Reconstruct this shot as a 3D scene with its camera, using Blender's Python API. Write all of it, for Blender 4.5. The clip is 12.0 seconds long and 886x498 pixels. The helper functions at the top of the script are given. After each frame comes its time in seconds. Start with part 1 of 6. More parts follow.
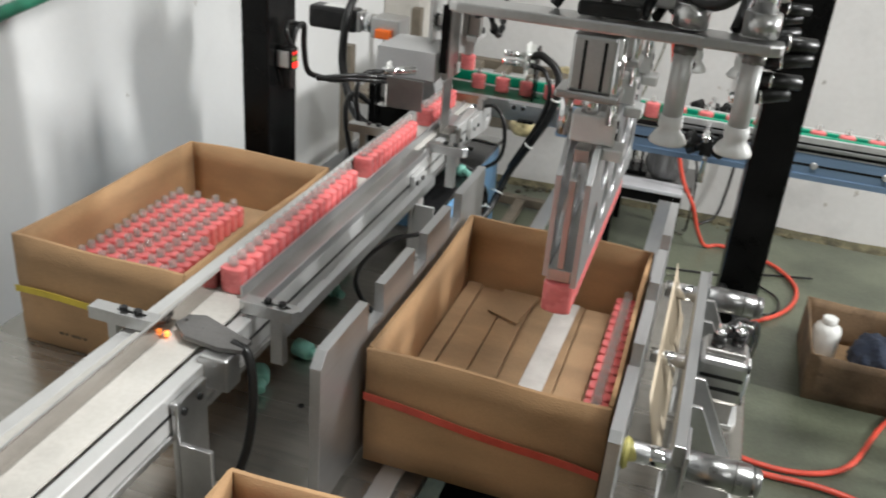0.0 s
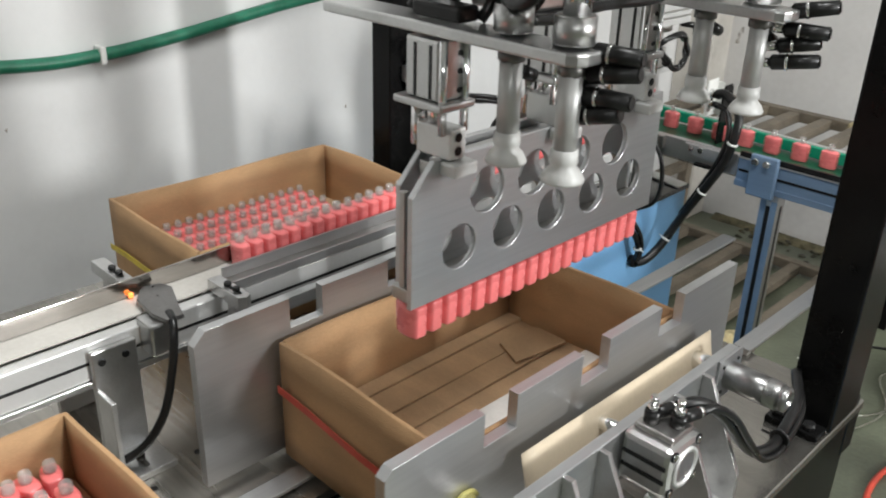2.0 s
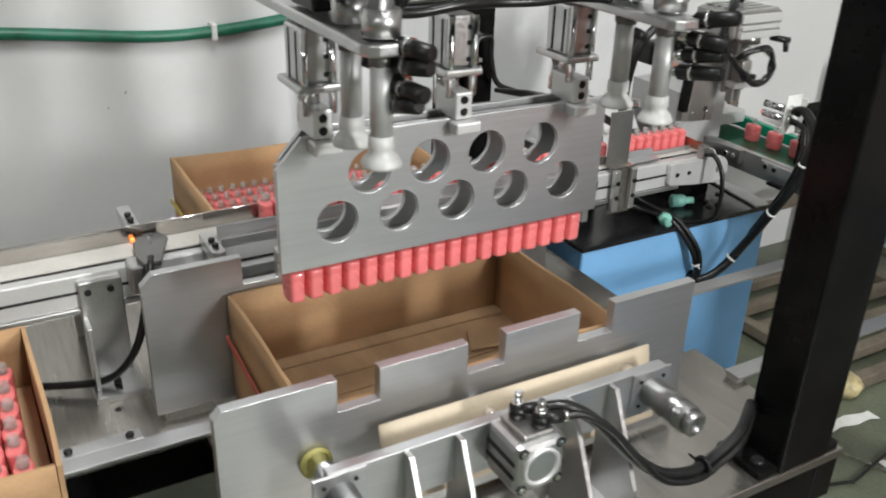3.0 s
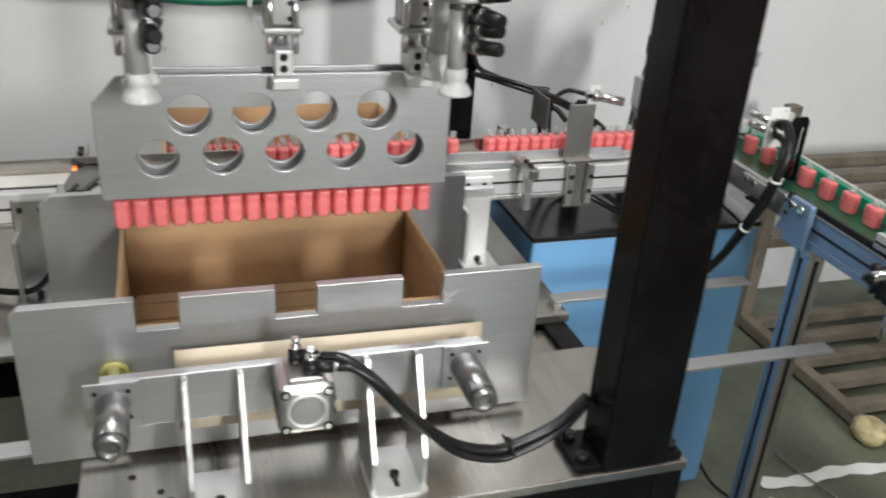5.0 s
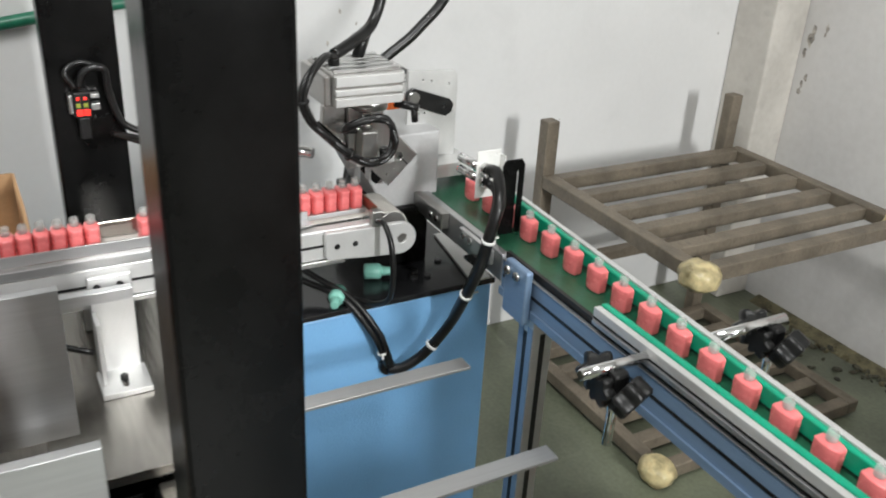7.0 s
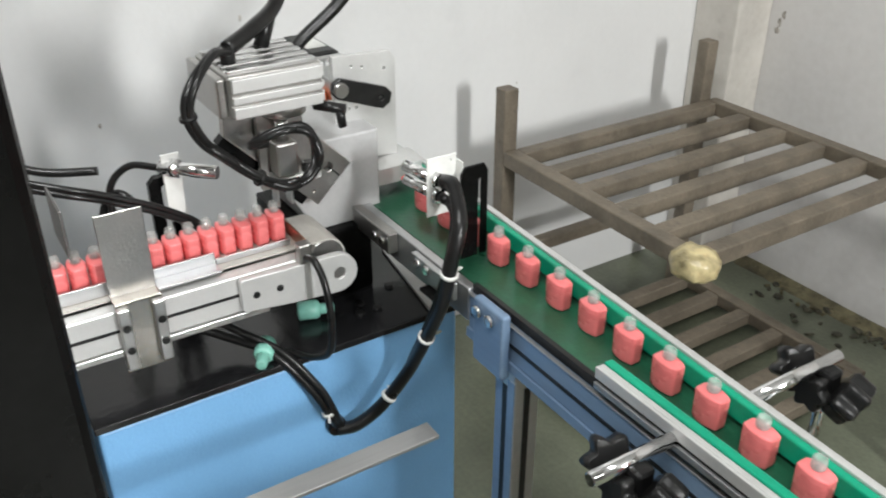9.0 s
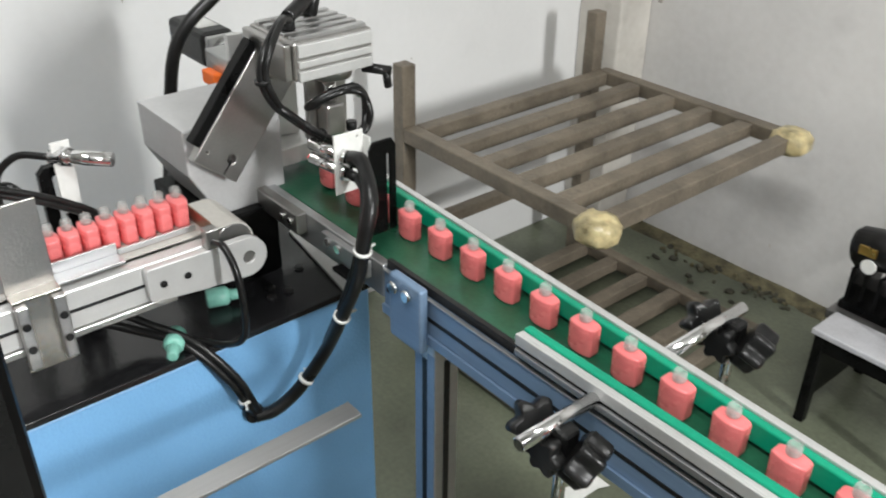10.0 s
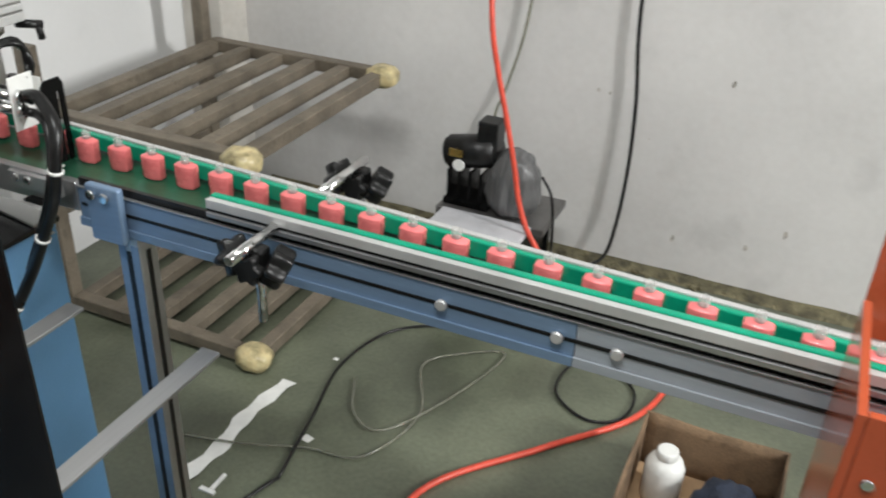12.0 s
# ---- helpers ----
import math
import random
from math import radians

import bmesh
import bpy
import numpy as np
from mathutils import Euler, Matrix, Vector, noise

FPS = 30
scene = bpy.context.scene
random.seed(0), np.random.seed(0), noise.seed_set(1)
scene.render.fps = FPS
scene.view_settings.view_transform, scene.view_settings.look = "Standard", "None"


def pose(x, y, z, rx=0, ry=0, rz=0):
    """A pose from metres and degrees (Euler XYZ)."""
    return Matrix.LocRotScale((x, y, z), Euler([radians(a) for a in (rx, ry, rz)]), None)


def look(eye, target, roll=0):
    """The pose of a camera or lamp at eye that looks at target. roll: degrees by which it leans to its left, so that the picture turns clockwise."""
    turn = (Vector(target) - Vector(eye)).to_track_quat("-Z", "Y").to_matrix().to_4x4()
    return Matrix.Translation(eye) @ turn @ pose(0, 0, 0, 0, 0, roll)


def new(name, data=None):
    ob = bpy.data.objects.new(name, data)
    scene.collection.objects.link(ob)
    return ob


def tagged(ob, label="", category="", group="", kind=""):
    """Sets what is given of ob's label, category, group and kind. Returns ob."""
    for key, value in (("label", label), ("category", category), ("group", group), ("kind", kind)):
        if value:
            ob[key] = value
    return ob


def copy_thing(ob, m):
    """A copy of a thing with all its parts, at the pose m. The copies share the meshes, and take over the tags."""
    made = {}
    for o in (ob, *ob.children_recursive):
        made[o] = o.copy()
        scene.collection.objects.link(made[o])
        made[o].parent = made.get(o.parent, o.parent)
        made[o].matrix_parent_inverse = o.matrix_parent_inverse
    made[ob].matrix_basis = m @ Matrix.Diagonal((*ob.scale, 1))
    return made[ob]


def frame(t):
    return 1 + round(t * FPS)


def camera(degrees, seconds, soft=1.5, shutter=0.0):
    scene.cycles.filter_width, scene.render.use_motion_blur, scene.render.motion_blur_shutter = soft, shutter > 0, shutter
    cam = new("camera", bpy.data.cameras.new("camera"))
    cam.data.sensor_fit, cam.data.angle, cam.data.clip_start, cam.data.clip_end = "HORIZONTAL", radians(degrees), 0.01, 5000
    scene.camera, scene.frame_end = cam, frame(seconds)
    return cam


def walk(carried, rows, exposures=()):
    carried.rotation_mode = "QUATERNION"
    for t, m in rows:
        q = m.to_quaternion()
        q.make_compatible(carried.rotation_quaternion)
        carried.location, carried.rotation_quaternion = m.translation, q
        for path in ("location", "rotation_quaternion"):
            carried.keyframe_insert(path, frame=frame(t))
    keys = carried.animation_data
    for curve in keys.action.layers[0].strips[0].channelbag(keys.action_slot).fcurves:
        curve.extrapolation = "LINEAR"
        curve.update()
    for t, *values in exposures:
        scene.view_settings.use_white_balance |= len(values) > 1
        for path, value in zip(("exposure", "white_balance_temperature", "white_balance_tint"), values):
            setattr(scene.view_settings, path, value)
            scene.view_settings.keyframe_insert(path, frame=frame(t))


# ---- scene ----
cam = camera(53.5, 12.0, soft=1.9, shutter=0.4)
PATH = [
    (0, (0.053, 0.078, 1.327), (-0.455, 1.796, 0.439), 4.8),
    (0.5, (0.102, 0.084, 1.332), (-0.627, 1.735, 0.471), 1.8),
    (0.7, (0.146, 0.1, 1.334), (-0.662, 1.716, 0.476), 0.9),
    (1, (0.27, 0.144, 1.338), (-0.698, 1.68, 0.5), 0.4),
    (1.5, (0.401, 0.232, 1.324), (-0.746, 1.646, 0.497), 1.6),
    (2, (0.461, 0.355, 1.309), (-0.803, 1.654, 0.462), 1.7),
    (2.5, (0.542, 0.487, 1.306), (-0.887, 1.588, 0.442), 1.4),
    (3, (0.691, 0.581, 1.323), (-0.866, 1.488, 0.456), 1.9),
    (3.2, (0.742, 0.629, 1.335), (-0.842, 1.465, 0.444), 2.3),
    (4.8, (0.871, 0.857, 1.292), (-0.85, 1.452, 0.465), 3.6),
    (5, (0.883, 0.899, 1.318), (-0.817, 1.471, 0.433), 4.1),
    (5.5, (0.914, 0.965, 1.329), (-0.75, 1.633, 0.443), 5.0),
    (6, (0.897, 1.041, 1.327), (-0.7, 1.852, 0.436), 5.1),
    (6.5, (0.771, 1.154, 1.325), (-0.778, 2.058, 0.439), 4.6),
    (7, (0.674, 1.263, 1.324), (-0.893, 2.147, 0.451), 3.2),
    (8.8, (0.434, 1.413, 1.295), (-1.066, 2.315, 0.328), -0.4),
    (9, (0.431, 1.414, 1.293), (-1.043, 2.352, 0.319), 0.0),
    (9.5, (0.426, 1.412, 1.29), (-0.981, 2.43, 0.298), 0.3),
    (10, (0.42, 1.402, 1.286), (-0.898, 2.513, 0.274), 0.7),
    (10.5, (0.425, 1.382, 1.269), (-0.789, 2.599, 0.246), 1.1),
    (11, (0.482, 1.304, 1.272), (-0.572, 2.666, 0.256), 1.8),
    (11.2, (0.502, 1.263, 1.275), (-0.469, 2.689, 0.264), 2.5),
    (11.5, (0.542, 1.206, 1.279), (-0.311, 2.71, 0.275), 2.7),
    (12, (0.588, 1.129, 1.29), (-0.088, 2.729, 0.298), 2.6),
]
EXPOSURES = [(0, -0.20), (1.5, -0.28), (3, -0.38), (5, -0.46), (6, -0.37), (7, -0.23), (9.5, -0.18), (12, -0.27)]
walk(cam, [(t, look(eye, target, roll)) for t, eye, target, roll in PATH], EXPOSURES)

# ---- world and light ----
world = bpy.data.worlds.new("room_world")
world.use_nodes = True
scene.world = world
world.node_tree.nodes["Background"].inputs[0].default_value = (0.9, 0.95, 1.0, 1)
world.node_tree.nodes["Background"].inputs[1].default_value = 0.05


def tube_light(name, eye, target, sx, sy, watts, colour):
    data = bpy.data.lights.new(name, "AREA")
    data.shape, data.size, data.size_y, data.energy, data.color = "RECTANGLE", sx, sy, watts, colour
    ob = new(name, data)
    ob.matrix_world = look(eye, target)
    return ob


# unseen lamp to the east, placed from the direction of the cast shadows
tube_light("window_side_lamp", (3.7, 2.06, 2.05), (-0.5, 1.6, 0.8), 0.26, 0.80, 162, (0.98, 0.99, 0.985))
tube_light("ceiling_tube", (0.55, 1.0, 2.80), (0.5, 1.0, 0.0), 0.25, 1.1, 60, (0.98, 0.99, 0.985))
# weak fill with no known source, added to brighten the faces toward -y
tube_light("ceiling_tube", (2.2, -1.2, 2.80), (1.6, -0.6, 0.0), 1.1, 0.25, 26, (0.98, 0.99, 0.985))


# ---- materials ----
def mat(name, colour, rough=0.5, metal=0.0, scale=12.0, vary=0.12, bump=0.02, fine=180.0, stretch=(1, 1, 1), tint=None,
        spots=0.0, coat=0.0, trans=0.0, rand=0.0, spec=0.5, emit=0.0):
    """A surface with large stains, fine grain and a little relief."""
    m = bpy.data.materials.new(name)
    m.use_nodes = True
    nt = m.node_tree
    n, link = nt.nodes, nt.links.new
    b = n["Principled BSDF"]
    co = n.new("ShaderNodeTexCoord")
    mp = n.new("ShaderNodeMapping")
    mp.inputs["Scale"].default_value = stretch
    link(co.outputs["Object"], mp.inputs["Vector"])
    big = n.new("ShaderNodeTexNoise")
    big.inputs["Scale"].default_value, big.inputs["Detail"].default_value = scale, 5
    link(mp.outputs[0], big.inputs["Vector"])
    small = n.new("ShaderNodeTexNoise")
    small.inputs["Scale"].default_value, small.inputs["Detail"].default_value = fine, 3
    link(mp.outputs[0], small.inputs["Vector"])
    ramp = n.new("ShaderNodeValToRGB")
    dark = tint or tuple(c * (1 - 2.2 * vary) for c in colour)
    lite = tuple(min(1, c * (1 + vary)) for c in colour)
    ramp.color_ramp.elements[0].position, ramp.color_ramp.elements[1].position = 0.32, 0.62
    ramp.color_ramp.elements[0].color, ramp.color_ramp.elements[1].color = (*dark, 1), (*lite, 1)
    link(big.outputs["Fac"], ramp.inputs[0])
    mix = n.new("ShaderNodeMixRGB")
    mix.blend_type, mix.inputs[0].default_value = "OVERLAY", min(1.0, vary * 1.6)
    link(ramp.outputs[0], mix.inputs[1])
    link(small.outputs["Fac"], mix.inputs[2])
    out = mix.outputs[0]
    if spots:
        sp = n.new("ShaderNodeTexNoise")
        sp.inputs["Scale"].default_value, sp.inputs["Detail"].default_value = scale * 3.3, 8
        link(co.outputs["Object"], sp.inputs["Vector"])
        sr = n.new("ShaderNodeValToRGB")
        sr.color_ramp.elements[0].position, sr.color_ramp.elements[1].position = 0.60, 0.74
        link(sp.outputs["Fac"], sr.inputs[0])
        mul = n.new("ShaderNodeMath")
        mul.operation, mul.inputs[1].default_value = "MULTIPLY", spots
        link(sr.outputs[0], mul.inputs[0])
        m2 = n.new("ShaderNodeMixRGB")
        m2.inputs[2].default_value = (*[c * 0.35 for c in colour], 1)
        link(mul.outputs[0], m2.inputs[0])
        link(out, m2.inputs[1])
        out = m2.outputs[0]
    if rand:
        info = n.new("ShaderNodeObjectInfo")
        hsv = n.new("ShaderNodeHueSaturation")
        rg = n.new("ShaderNodeMapRange")
        rg.inputs["To Min"].default_value, rg.inputs["To Max"].default_value = 1 - rand, 1 + rand
        link(info.outputs["Random"], rg.inputs["Value"])
        link(rg.outputs[0], hsv.inputs["Value"])
        link(out, hsv.inputs["Color"])
        out = hsv.outputs[0]
    link(out, b.inputs["Base Color"])
    rr = n.new("ShaderNodeMapRange")
    rr.inputs["To Min"].default_value, rr.inputs["To Max"].default_value = max(0.02, rough * 0.75), min(1, rough * 1.25)
    link(big.outputs["Fac"], rr.inputs["Value"])
    link(rr.outputs[0], b.inputs["Roughness"])
    b.inputs["Metallic"].default_value = metal
    b.inputs["Specular IOR Level"].default_value = spec
    b.inputs["Coat Weight"].default_value = coat
    b.inputs["Transmission Weight"].default_value = trans
    if emit:
        b.inputs["Emission Color"].default_value, b.inputs["Emission Strength"].default_value = (*colour, 1), emit
    if bump:
        bp = n.new("ShaderNodeBump")
        bp.inputs["Strength"].default_value, bp.inputs["Distance"].default_value = 0.5, bump * 0.05
        link(small.outputs["Fac"], bp.inputs["Height"])
        link(bp.outputs[0], b.inputs["Normal"])
    return m


NWALL = mat("stained_wall_paint", (0.68, 0.665, 0.648), 0.78, scale=1.3, vary=0.075, bump=0.02, fine=45, spots=0.22)
WALL = mat("wall_paint", (0.70, 0.698, 0.69), 0.75, scale=1.6, vary=0.035, bump=0.012, fine=60, spots=0.10)
PILLAR = mat("pillar_plaster", (0.60, 0.57, 0.52), 0.8, scale=4, vary=0.08, bump=0.08, fine=50, spots=0.25)
# unseen walls: dark colour stands for a dimly lit far room
FARWALL = mat("darkened_far_wall", (0.30, 0.30, 0.29), 0.8, scale=1.6, vary=0.06, bump=0.012, fine=60, spots=0.10)
CEIL = mat("ceiling_paint", (0.62, 0.62, 0.61), 0.8, scale=2, vary=0.03)
FLOOR = mat("painted_concrete", (0.128, 0.142, 0.098), 0.33, scale=3.2, vary=0.20, bump=0.03, fine=90, spots=0.30)
ALU = mat("brushed_aluminium", (0.54, 0.545, 0.55), 0.39, 0.90, scale=5, vary=0.07, bump=0.006, fine=260, stretch=(1, 0.05, 1))
ALUV = mat("milled_aluminium", (0.56, 0.56, 0.555), 0.31, 0.97, scale=14, vary=0.07, bump=0.015, fine=260)
BLACKST = mat("worn_dark_sheet", (0.17, 0.165, 0.16), 0.35, 0.6, scale=20, vary=0.1, bump=0.01, fine=300)
BAREAL = mat("bare_profile", (0.33, 0.36, 0.39), 0.38, 0.15, scale=8, vary=0.06, bump=0.008, fine=260, stretch=(0.1, 1, 1))
TURNED = mat("dark_turned_steel", (0.33, 0.33, 0.325), 0.30, 0.95, scale=20, vary=0.08, bump=0.01, fine=300)
ANOD = mat("anodised_aluminium", (0.44, 0.43, 0.415), 0.31, 0.96, scale=20, vary=0.05, bump=0.01, fine=300)
STEEL = mat("stainless_sheet", (0.43, 0.41, 0.375), 0.27, 0.92, scale=5, vary=0.14, bump=0.012, fine=160, stretch=(0.1, 1, 1), spots=0.12)
WHITEAL = mat("pale_anodised_plate", (0.66, 0.66, 0.65), 0.42, 0.55, scale=14, vary=0.04, bump=0.01, fine=240)
POLISH = mat("polished_sheet", (0.56, 0.53, 0.50), 0.17, 1.0, scale=9, vary=0.10, bump=0.004, fine=220, stretch=(1, 0.1, 1))
CHROME = mat("chrome", (0.80, 0.80, 0.80), 0.10, 1.0, scale=20, vary=0.02, bump=0.0)
BLACK = mat("black_painted_steel", (0.005, 0.005, 0.005), 0.24, scale=18, vary=0.2, bump=0.003, fine=200, spec=0.13)
RUBBER = mat("black_rubber", (0.009, 0.009, 0.009), 0.30, scale=40, vary=0.2, bump=0.01, spec=0.40)
BLACKPL = mat("black_plastic", (0.010, 0.010, 0.010), 0.33, scale=40, vary=0.2, bump=0.01, spec=0.35)
CARD = mat("corrugated_cardboard", (0.41, 0.248, 0.125), 0.82, scale=7, vary=0.10, bump=0.03, fine=240, stretch=(1, 1, 3), spots=0.08)
CARDIN = mat("cardboard_inside", (0.42, 0.275, 0.155), 0.85, scale=7, vary=0.10, bump=0.03, fine=220, stretch=(1, 3, 1), spots=0.08)
CARDOLD = mat("soiled_cardboard", (0.20, 0.13, 0.075), 0.85, scale=9, vary=0.25, bump=0.03, fine=200, spots=0.6)
BLUE = mat("blue_cabinet_paint", (0.20, 0.44, 0.74), 0.36, scale=5, vary=0.05, bump=0.02, fine=260)
BLUEAL = mat("blue_film_aluminium", (0.21, 0.31, 0.45), 0.36, 0.35, scale=10, vary=0.07, bump=0.01, fine=240, stretch=(0.1, 1, 1))
PINK = mat("salmon_lacquer", (0.82, 0.195, 0.195), 0.28, scale=60, vary=0.05, bump=0.01, coat=0.3, rand=0.06)
GREEN = mat("green_plastic_rail", (0.0, 0.30, 0.17), 0.38, scale=14, vary=0.08, bump=0.01)
BELT = mat("green_belt", (0.015, 0.085, 0.045), 0.30, scale=16, vary=0.15, bump=0.01, spots=0.15)
WBELT = mat("pale_belt", (0.54, 0.52, 0.48), 0.50, scale=9, vary=0.07, bump=0.015, spots=0.12)
TUBE = mat("pale_tube", (0.50, 0.50, 0.49), 0.42, 0.35, scale=40, vary=0.03, bump=0.004)
SILICONE = mat("white_silicone", (0.72, 0.72, 0.70), 0.4, trans=0.25, scale=40, vary=0.03, bump=0.005)
WHITEPL = mat("white_plastic", (0.75, 0.75, 0.72), 0.4, scale=30, vary=0.04, bump=0.005, spots=0.08)
RACK = mat("dirty_steel_tube", (0.172, 0.144, 0.108), 0.50, 0.15, scale=12, vary=0.15, bump=0.05, fine=130, spots=0.45)
WRAP = mat("yellowed_foam_wrap", (0.60, 0.50, 0.27), 0.30, scale=34, vary=0.22, bump=0.12, fine=60, trans=0.15)
CREAM = mat("cream_sheet", (0.50, 0.42, 0.31), 0.5, scale=10, vary=0.04, bump=0.01)
TAPE = mat("grey_packing_tape", (0.68, 0.66, 0.63), 0.3, scale=20, vary=0.08, bump=0.02)
REDTAPE = mat("red_strip", (0.56, 0.085, 0.055), 0.45, scale=20, vary=0.1, bump=0.01)
YELTAPE = mat("yellow_strip", (0.62, 0.47, 0.05), 0.45, scale=20, vary=0.1, bump=0.01)
INK = mat("printed_ink", (0.10, 0.07, 0.04), 0.8, scale=30, vary=0.1)
HOSEG = mat("green_garden_hose", (0.015, 0.15, 0.085), 0.4, scale=30, vary=0.12, bump=0.01)
HOSER = mat("red_air_hose", (0.72, 0.085, 0.05), 0.38, scale=30, vary=0.08, bump=0.01)
HOSEC = mat("clear_dull_hose", (0.45, 0.45, 0.37), 0.22, trans=0.72, scale=30, vary=0.08, bump=0.01)
ORANGE = mat("orange_acrylic", (0.44, 0.085, 0.035), 0.2, scale=6, vary=0.06, bump=0.005, coat=0.3)
ORNG = mat("orange_plastic", (0.85, 0.16, 0.02), 0.4, scale=20, vary=0.06)
BRASS = mat("brass", (0.75, 0.50, 0.16), 0.3, 1.0, scale=30, vary=0.06)
COPPER = mat("brown_spring_steel", (0.42, 0.27, 0.19), 0.35, 1.0, scale=30, vary=0.1)
YELLOW = mat("yellow_pad", (0.44, 0.40, 0.13), 0.5, scale=30, vary=0.1)
MINT = mat("mint_bottle", (0.22, 0.52, 0.43), 0.4, scale=30, vary=0.1)
SOOT = mat("black_glossy_top", (0.012, 0.012, 0.013), 0.16, scale=8, vary=0.2, bump=0.01, spots=0.2)
GREYPL = mat("grey_step_top", (0.52, 0.52, 0.54), 0.5, scale=10, vary=0.08, spots=0.15)
NAVY = mat("dark_blue_cloth", (0.02, 0.028, 0.05), 0.8, scale=30, vary=0.2, bump=0.2, fine=80)
GREYPAINT = mat("grey_casing_paint", (0.46, 0.46, 0.46), 0.4, scale=10, vary=0.05, bump=0.01)
GREYBAG = mat("grey_plastic_film", (0.11, 0.11, 0.11), 0.38, scale=30, vary=0.2, bump=0.1, fine=50, stretch=(3, 1, 0.4))
REDLED = mat("red_led", (1.0, 0.03, 0.02), 0.3, emit=1.3, bump=0)
GREENLED = mat("green_led", (0.25, 0.30, 0.04), 0.3, emit=0.25, bump=0)
ORLED = mat("orange_led", (1.0, 0.25, 0.05), 0.3, emit=3.0, bump=0)

GLASS = bpy.data.materials.new("clear_glass")
GLASS.use_nodes = True
_g = GLASS.node_tree
_b = _g.nodes["Principled BSDF"]
_b.inputs["Base Color"].default_value = (0.74, 0.73, 0.71, 1)
_b.inputs["Roughness"].default_value = 0.08
_t = _g.nodes.new("ShaderNodeBsdfTransparent")
_t.inputs["Color"].default_value = (0.93, 0.93, 0.92, 1)
_m = _g.nodes.new("ShaderNodeMixShader")
_m.inputs[0].default_value = 0.22
_g.links.new(_t.outputs[0], _m.inputs[1])
_g.links.new(_b.outputs[0], _m.inputs[2])
_g.links.new(_m.outputs[0], _g.nodes["Material Output"].inputs["Surface"])


# ---- mesh helpers ----
def thing(name, x, y, z, label, category, group="", kind=""):
    ob = new(name)
    ob.empty_display_size = 0.02
    ob.location = (x, y, z)
    return tagged(ob, label, category, group, kind)


def top_of(ob):
    v = Vector((0, 0, 0))
    while ob:
        v += ob.location
        ob = ob.parent
    return v


def part(name, bm, material, parent=None, label="", smooth=False):
    """Links a bmesh (in world places) as one mesh under a thing or a part."""
    me = bpy.data.meshes.new(name)
    if parent:
        bmesh.ops.translate(bm, verts=bm.verts, vec=-top_of(parent))
    if smooth:
        for f in bm.faces:
            f.smooth = True
    bm.to_mesh(me)
    bm.free()
    me.materials.append(material)
    ob = new(name, me)
    ob.parent = parent
    if label:
        tagged(ob, label)
    return ob


def slab(x0, x1, y0, y1, z0, z1, bevel=0.0015, bm=None, m=None):
    """A box between two corners, with its edges bevelled."""
    bm = bm or bmesh.new()
    made = bmesh.ops.create_cube(bm, size=1)["verts"]
    sx, sy, sz = abs(x1 - x0), abs(y1 - y0), abs(z1 - z0)
    mm = Matrix.Translation(((x0 + x1) / 2, (y0 + y1) / 2, (z0 + z1) / 2)) @ Matrix.Diagonal((sx, sy, sz, 1))
    bmesh.ops.transform(bm, matrix=mm, verts=made)
    b = min(bevel, 0.3 * min(sx, sy, sz))
    if b > 0:
        edges = list({e for v in made for e in v.link_edges})
        res = bmesh.ops.bevel(bm, geom=edges, offset=b, segments=2, affect="EDGES", profile=0.5)
        made = list({v for f in res["faces"] for v in f.verts} | {v for v in made if v.is_valid})
    if m is not None:
        bmesh.ops.transform(bm, matrix=m, verts=made)
    return bm


def rod(p0, p1, r, r2=None, seg=20, bm=None, bevel=0.0):
    """A round bar from p0 to p1."""
    bm = bm or bmesh.new()
    p0, p1 = Vector(p0), Vector(p1)
    d = p1 - p0
    made = bmesh.ops.create_cone(bm, cap_ends=True, segments=seg, radius1=r, radius2=r if r2 is None else r2, depth=d.length)["verts"]
    m = Matrix.Translation((p0 + p1) / 2) @ d.to_track_quat("Z", "Y").to_matrix().to_4x4()
    bmesh.ops.transform(bm, matrix=m, verts=made)
    for f in {f for v in made for f in v.link_faces}:
        f.smooth = len(f.verts) == 4
    if bevel:
        caps = [f for f in {f for v in made for f in v.link_faces} if len(f.verts) > 4]
        bmesh.ops.bevel(bm, geom=[e for f in caps for e in f.edges], offset=bevel, segments=2, affect="EDGES")
    return bm


def turned(profile, seg=20, m=None, bm=None):
    """A body turned about z from (radius, height) pairs."""
    bm = bm or bmesh.new()
    rings = []
    for r, z in profile:
        rings.append([bm.verts.new((max(r, 1e-4) * math.cos(2 * math.pi * k / seg), max(r, 1e-4) * math.sin(2 * math.pi * k / seg), z)) for k in range(seg)])
    for a, b in zip(rings, rings[1:]):
        for k in range(seg):
            bm.faces.new((a[k], a[(k + 1) % seg], b[(k + 1) % seg], b[k])).smooth = True
    bm.faces.new(rings[0][::-1])
    bm.faces.new(rings[-1])
    if m is not None:
        bmesh.ops.transform(bm, matrix=m, verts=[v for ring in rings for v in ring])
    return bm


def smooth_line(points, n=7):
    pts = [Vector(p) for p in points]
    pts = [2 * pts[0] - pts[1]] + pts + [2 * pts[-1] - pts[-2]]
    out = []
    for a, b, c, d in zip(pts, pts[1:], pts[2:], pts[3:]):
        for k in range(n):
            t = k / n
            out.append(0.5 * (2 * b + (c - a) * t + (2 * a - 5 * b + 4 * c - d) * t * t + (3 * b - a - 3 * c + d) * t ** 3))
    return out + [pts[-2]]


